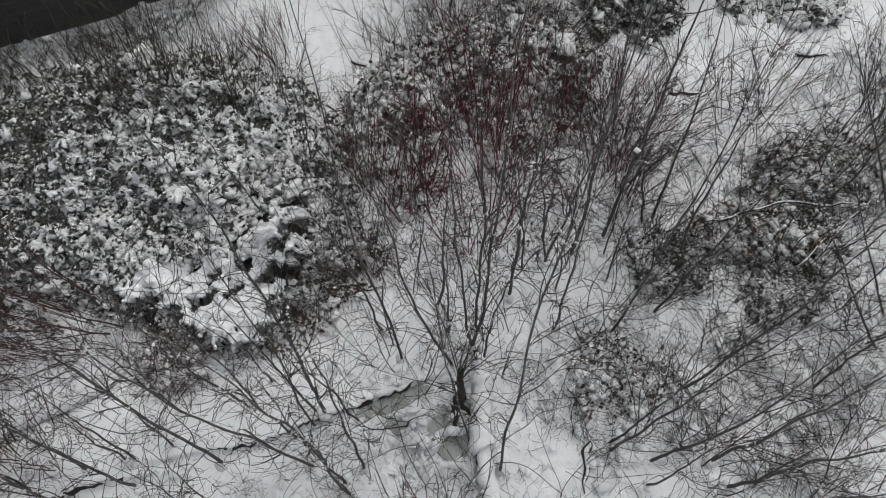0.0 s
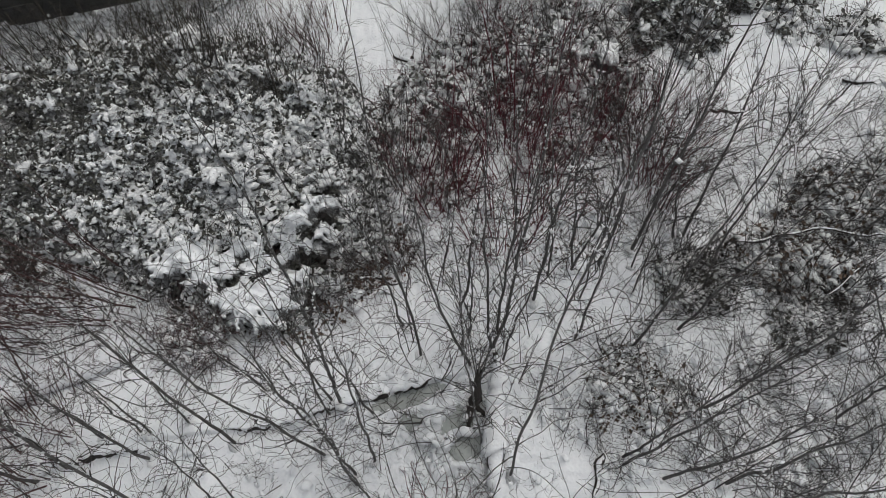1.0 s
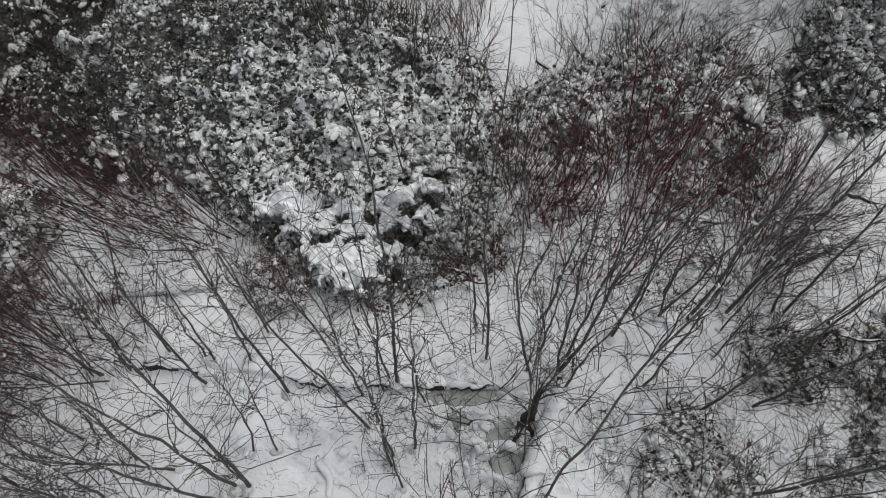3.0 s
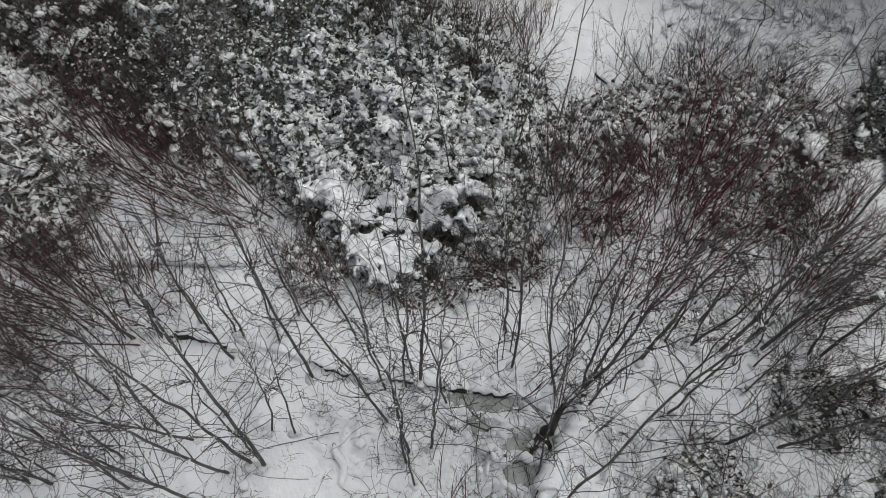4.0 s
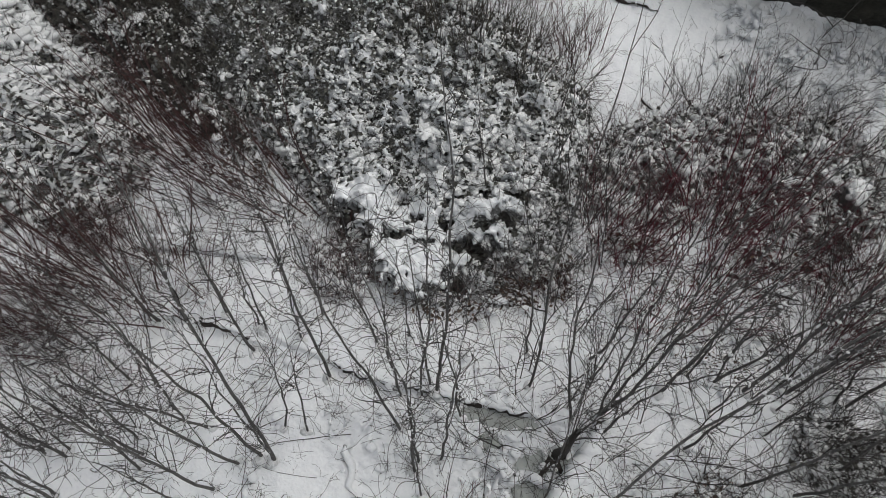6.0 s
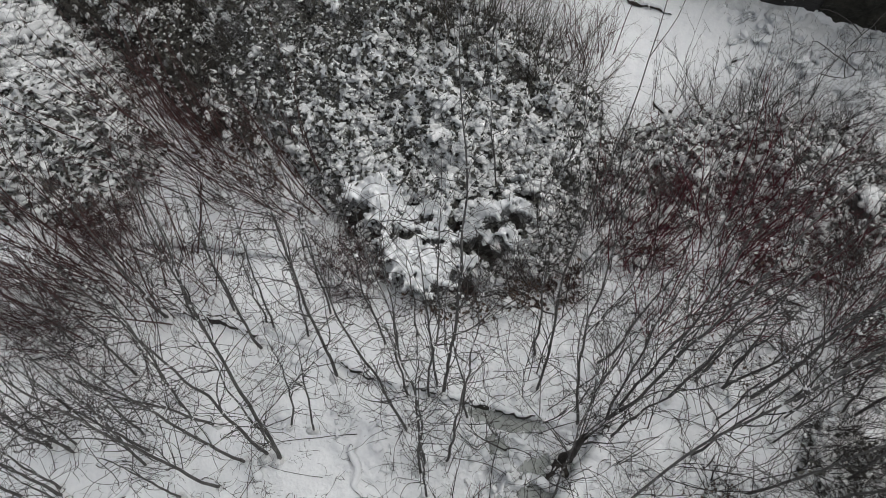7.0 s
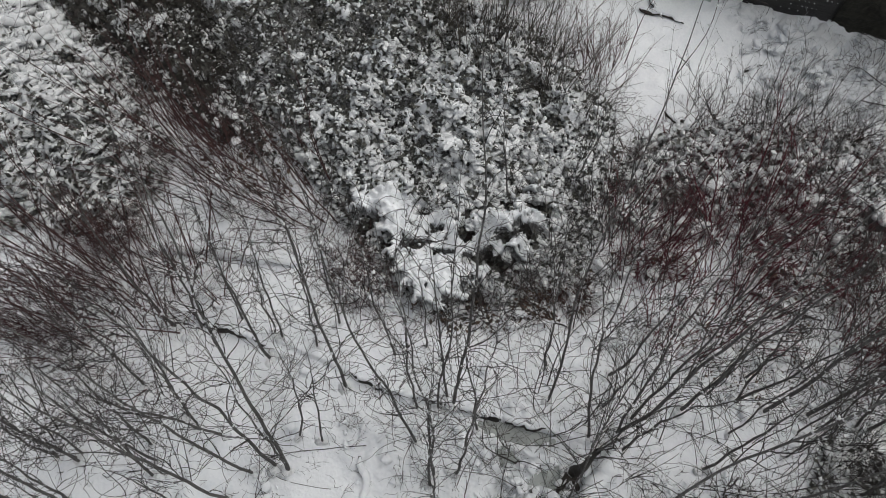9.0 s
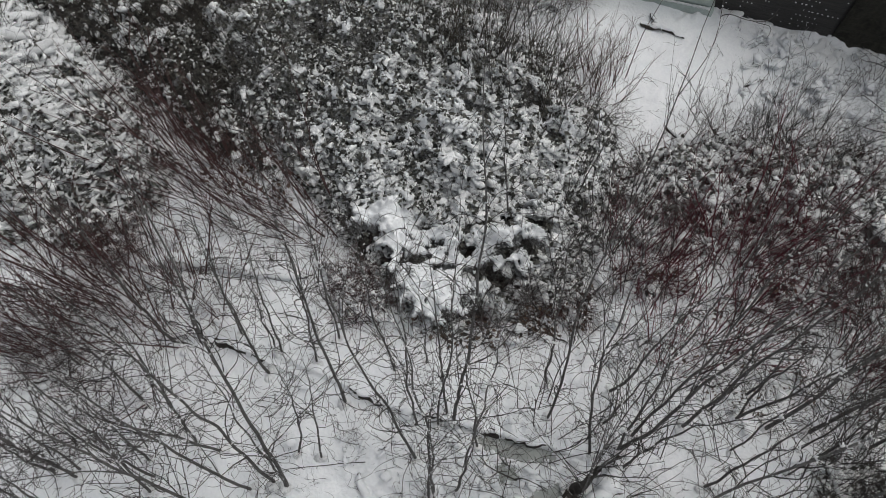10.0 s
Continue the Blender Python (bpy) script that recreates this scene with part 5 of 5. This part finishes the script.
arching_canes([(-7.31, 3.81), (-2.27, 3.09), (-1.29, 4.19), (-1.92, 6.77), (-6.69, 6.19)], 110, 605, length=(1.2, 2.4))

# logs, stumps
fallen_log(-5.86, 1.22, -4.00, 2.19, 0.085, 401, snow=1.6)
fallen_log(-2.34, 8.44, -2.02, 8.24, 0.035, 429, lift=0.04, snow=0.8, label="broken end of a dark log capped with snow")
fallen_log(-2.40, 8.28, -1.72, 8.38, 0.055, 402, snow=1.15, label="dark broken log half buried in snow")
fallen_log(5.29, 6.84, 5.78, 6.81, 0.045, 404, snow=0.8, label="short dark log half buried in snow")
fallen_log(3.38, 6.28, 3.91, 6.27, 0.026, 405, snow=0, label="bare dark branch lying on the snow")
fallen_log(-1.40, 3.34, -0.59, 3.37, 0.035, 406, snow=0.8)
fallen_log(0.63, 5.07, 1.87, 5.17, 0.06, 407)
fallen_log(0.40, 2.45, 0.62, -1.20, 0.11, 408, lift=0.02, snow=1.4, label="thick fallen log buried under a ridge of snow")
fallen_log(1.78, 1.34, 1.68, 0.73, 0.05, 409, snow=0.7)
fallen_log(-0.10, 1.38, 0.52, 1.66, 0.045, 410, lift=0.02, snow=1.35, label="snow-covered log lying across the frozen creek")
fallen_log(3.45, 4.09, 5.53, 4.28, 0.025, 411, lift=0.3, snow=0.6, label="leaning branch with snow along its top")
fallen_log(4.57, 3.43, 5.82, 4.47, 0.022, 412, lift=0.25, snow=0.6, label="leaning branch with snow along its top")
fallen_log(-1.96, 0.58, -1.47, 0.08, 0.045, 413, snow=1.2, label="crooked branch buried under snow")
fallen_log(-0.60, 8.11, -0.43, 8.43, 0.028, 415, snow=0.7, label="short dark stick half buried in snow")
fallen_log(-1.23, 6.86, -0.87, 6.74, 0.038, 416, snow=0.8, label="short dark log half buried in snow")
fallen_log(-6.27, -1.23, -5.95, -0.88, 0.06, 417, snow=0.9, label="dark broken log half buried in snow")
fallen_log(-5.90, -0.78, -5.63, -0.49, 0.05, 418, snow=0.9, label="dark broken log half buried in snow")
fallen_log(-4.34, -1.26, -3.93, -0.93, 0.035, 419, snow=0.9, label="crooked branch buried under snow")
fallen_log(-3.92, -1.49, -3.72, -0.83, 0.05, 420, snow=1.3, label="crooked branch buried under snow")
weed_patch("dead_weeds", "russet stalks between the bushes", [(-6.75, 2.45), (-5.66, 2.35), (-4.90, 2.72), (-5.41, 3.17), (-6.48, 3.26)], 220, 240, 0.55, mat=BROWN_TWIG, snow=0.4)
weed_patch("dead_weeds", "russet stalks in the hollows of the thicket", [(-2.45, 3.17), (-1.89, 3.08), (-1.41, 3.26), (-1.68, 3.54), (-2.25, 3.44)], 130, 239, 0.8, mat=BROWN_TWIG, snow=0.0)
stump(-4.02, 6.45, 0.17, 0.75, 421)
stump(1.84, 6.77, 0.17, 0.45, 422)
stump(-0.20, 4.49, 0.07, 0.2, 423)

weed_patch("dead_weeds", "dense low russet stalks under the shoots", [(-6.60, 0.20), (-5.60, 1.60), (-4.90, 1.10), (-4.70, -0.10), (-5.60, -0.80)], 260, 244, 0.5, mat=BROWN_TWIG, snow=0.15)
weed_patch("dead_weeds", "thick low russet brush at the edge of the thicket", [(-7.30, -0.15), (-6.40, 0.50), (-5.40, -0.50), (-6.30, -1.15)], 480, 250, 0.5, mat=BROWN_TWIG, snow=0.1)
weed_patch("dead_weeds", "russet stalks in front of the snowy brambles", [(-6.80, 1.00), (-6.20, 1.40), (-5.90, 1.05), (-6.40, 0.70)], 500, 251, 0.5, mat=BROWN_TWIG, snow=0.1)
leaf_litter("matted brown leaves and stalks in the dark hollow", [(-6.60, 3.30), (-5.10, 3.50), (-4.75, 2.70), (-6.20, 2.45)], 420, 431, 0.08)
weed_patch("dead_weeds", "brown twiggy brush at the foot of the thicket", [(-4.10, 2.35), (-3.30, 2.75), (-2.75, 2.45), (-3.10, 1.95)], 520, 245, 0.5, mat=BROWN_TWIG, snow=0.3)
weed_patch("dead_weeds", "mat of russet twigs beside the thicket", [(-1.85, 3.30), (-1.40, 3.70), (-0.80, 4.05), (-0.65, 3.62), (-1.40, 3.00)], 620, 246, 0.4, mat=BROWN_TWIG, snow=0.15)
leaf_litter("withered brown leaves beside the thicket", [(-1.85, 3.30), (-1.40, 3.70), (-0.80, 4.05), (-0.65, 3.62), (-1.40, 3.00)], 700, 430, 0.06)
weed_patch("dead_weeds", "thick tangle of dead weeds and twigs beside the saplings", [(2.85, 2.50), (4.20, 2.75), (5.50, 2.70), (5.10, 0.60), (3.40, 0.60)], 900, 247, 0.5, snow=0.25)
weed_patch("dead_weeds", "dead weeds round the fallen logs", [(0.88, 2.25), (1.36, 2.78), (2.35, 2.95), (2.40, 1.60), (1.10, 1.60)], 420, 248, 0.32, snow=0.4)
leaf_litter("small withered leaves on low twigs in the snow", [(1.75, 2.70), (2.40, 2.60), (2.70, 1.80), (2.10, 1.50), (1.75, 1.60)], 700, 433, 0.05)
weed_patch("dead_weeds", "frosted stalks standing out of the trodden snow", [(-1.27, 8.90), (0.86, 9.60), (1.37, 8.40), (-0.32, 7.60)], 240, 249, 0.3, mat=FROST_TWIG, snow=0.3)
arching_canes([(2.70, 0.50), (4.80, 0.50), (5.40, 2.60), (3.00, 2.70)], 70, 608, length=(0.7, 1.6))
alder_stool(0.20, 1.84, 1.25, 0.06, 0.10, 424)
leaf_litter("russet withered leaves and stalks at the foot of the thicket", [(-2.60, 2.40), (-1.95, 2.40), (-0.70, 3.50), (-0.85, 4.30), (-1.60, 3.60)], 700, 425)
leaf_litter("brown withered leaves scattered under the saplings", [(0.30, 3.70), (1.60, 3.60), (2.40, 4.60), (1.60, 5.20), (0.20, 4.60)], 500, 426, 0.05)

fallen_log(-6.90, 7.30, -5.40, 7.70, 0.035, 427, lift=0.08, snow=1.0, label="thin fallen trunk along the fence with patches of snow")
fallen_log(-5.45, 7.66, -4.30, 8.05, 0.03, 428, lift=0.08, snow=1.0, label="thin fallen trunk along the fence with patches of snow")

# fence and cabinet at the back
fence_run(-10.01, 6.01, -3.06, 8.40, 1.8, 501, gap=-0.01, label="long weathered grey board fence with snow along its foot", wood=GREY_WOOD)
fence_run(-1.63, 9.19, 0.05, 9.68, 1.8, 502, slat=0.11, gap=-0.004, beads=14, label="dark slatted fence with snow caught on its slats")
# the height is invented: an unseen upper part added to shade the snow below
mossy_wall(0.10, 9.68, 5.98, 11.18, 4.5, 503)
cabinet(-2.37, 9.09, 19.0, 1.35, 0.6, 1.2)
drift = np.random.default_rng(520)
for k in range(46):
    u = drift.uniform(0, 1)
    x, y = ((-1.54 + 1.77 * u, 9.16 + 0.44 * u), (0.14 + 2.68 * u, 9.6 + 0.68 * u), (-8.27 + 4.95 * u, 6.57 + 1.71 * u))[k % 3]
    x, y = x + drift.normal(0, 0.1), y - abs(drift.normal(0, 0.22))
    a = drift.uniform(0.08, 0.24)
    pillow(x, y, float(ground_z(x, y)) - 0.02, a, a * drift.uniform(0.5, 0.9), a * 0.45, 521 + k, "small mound of drifted snow on the ground")
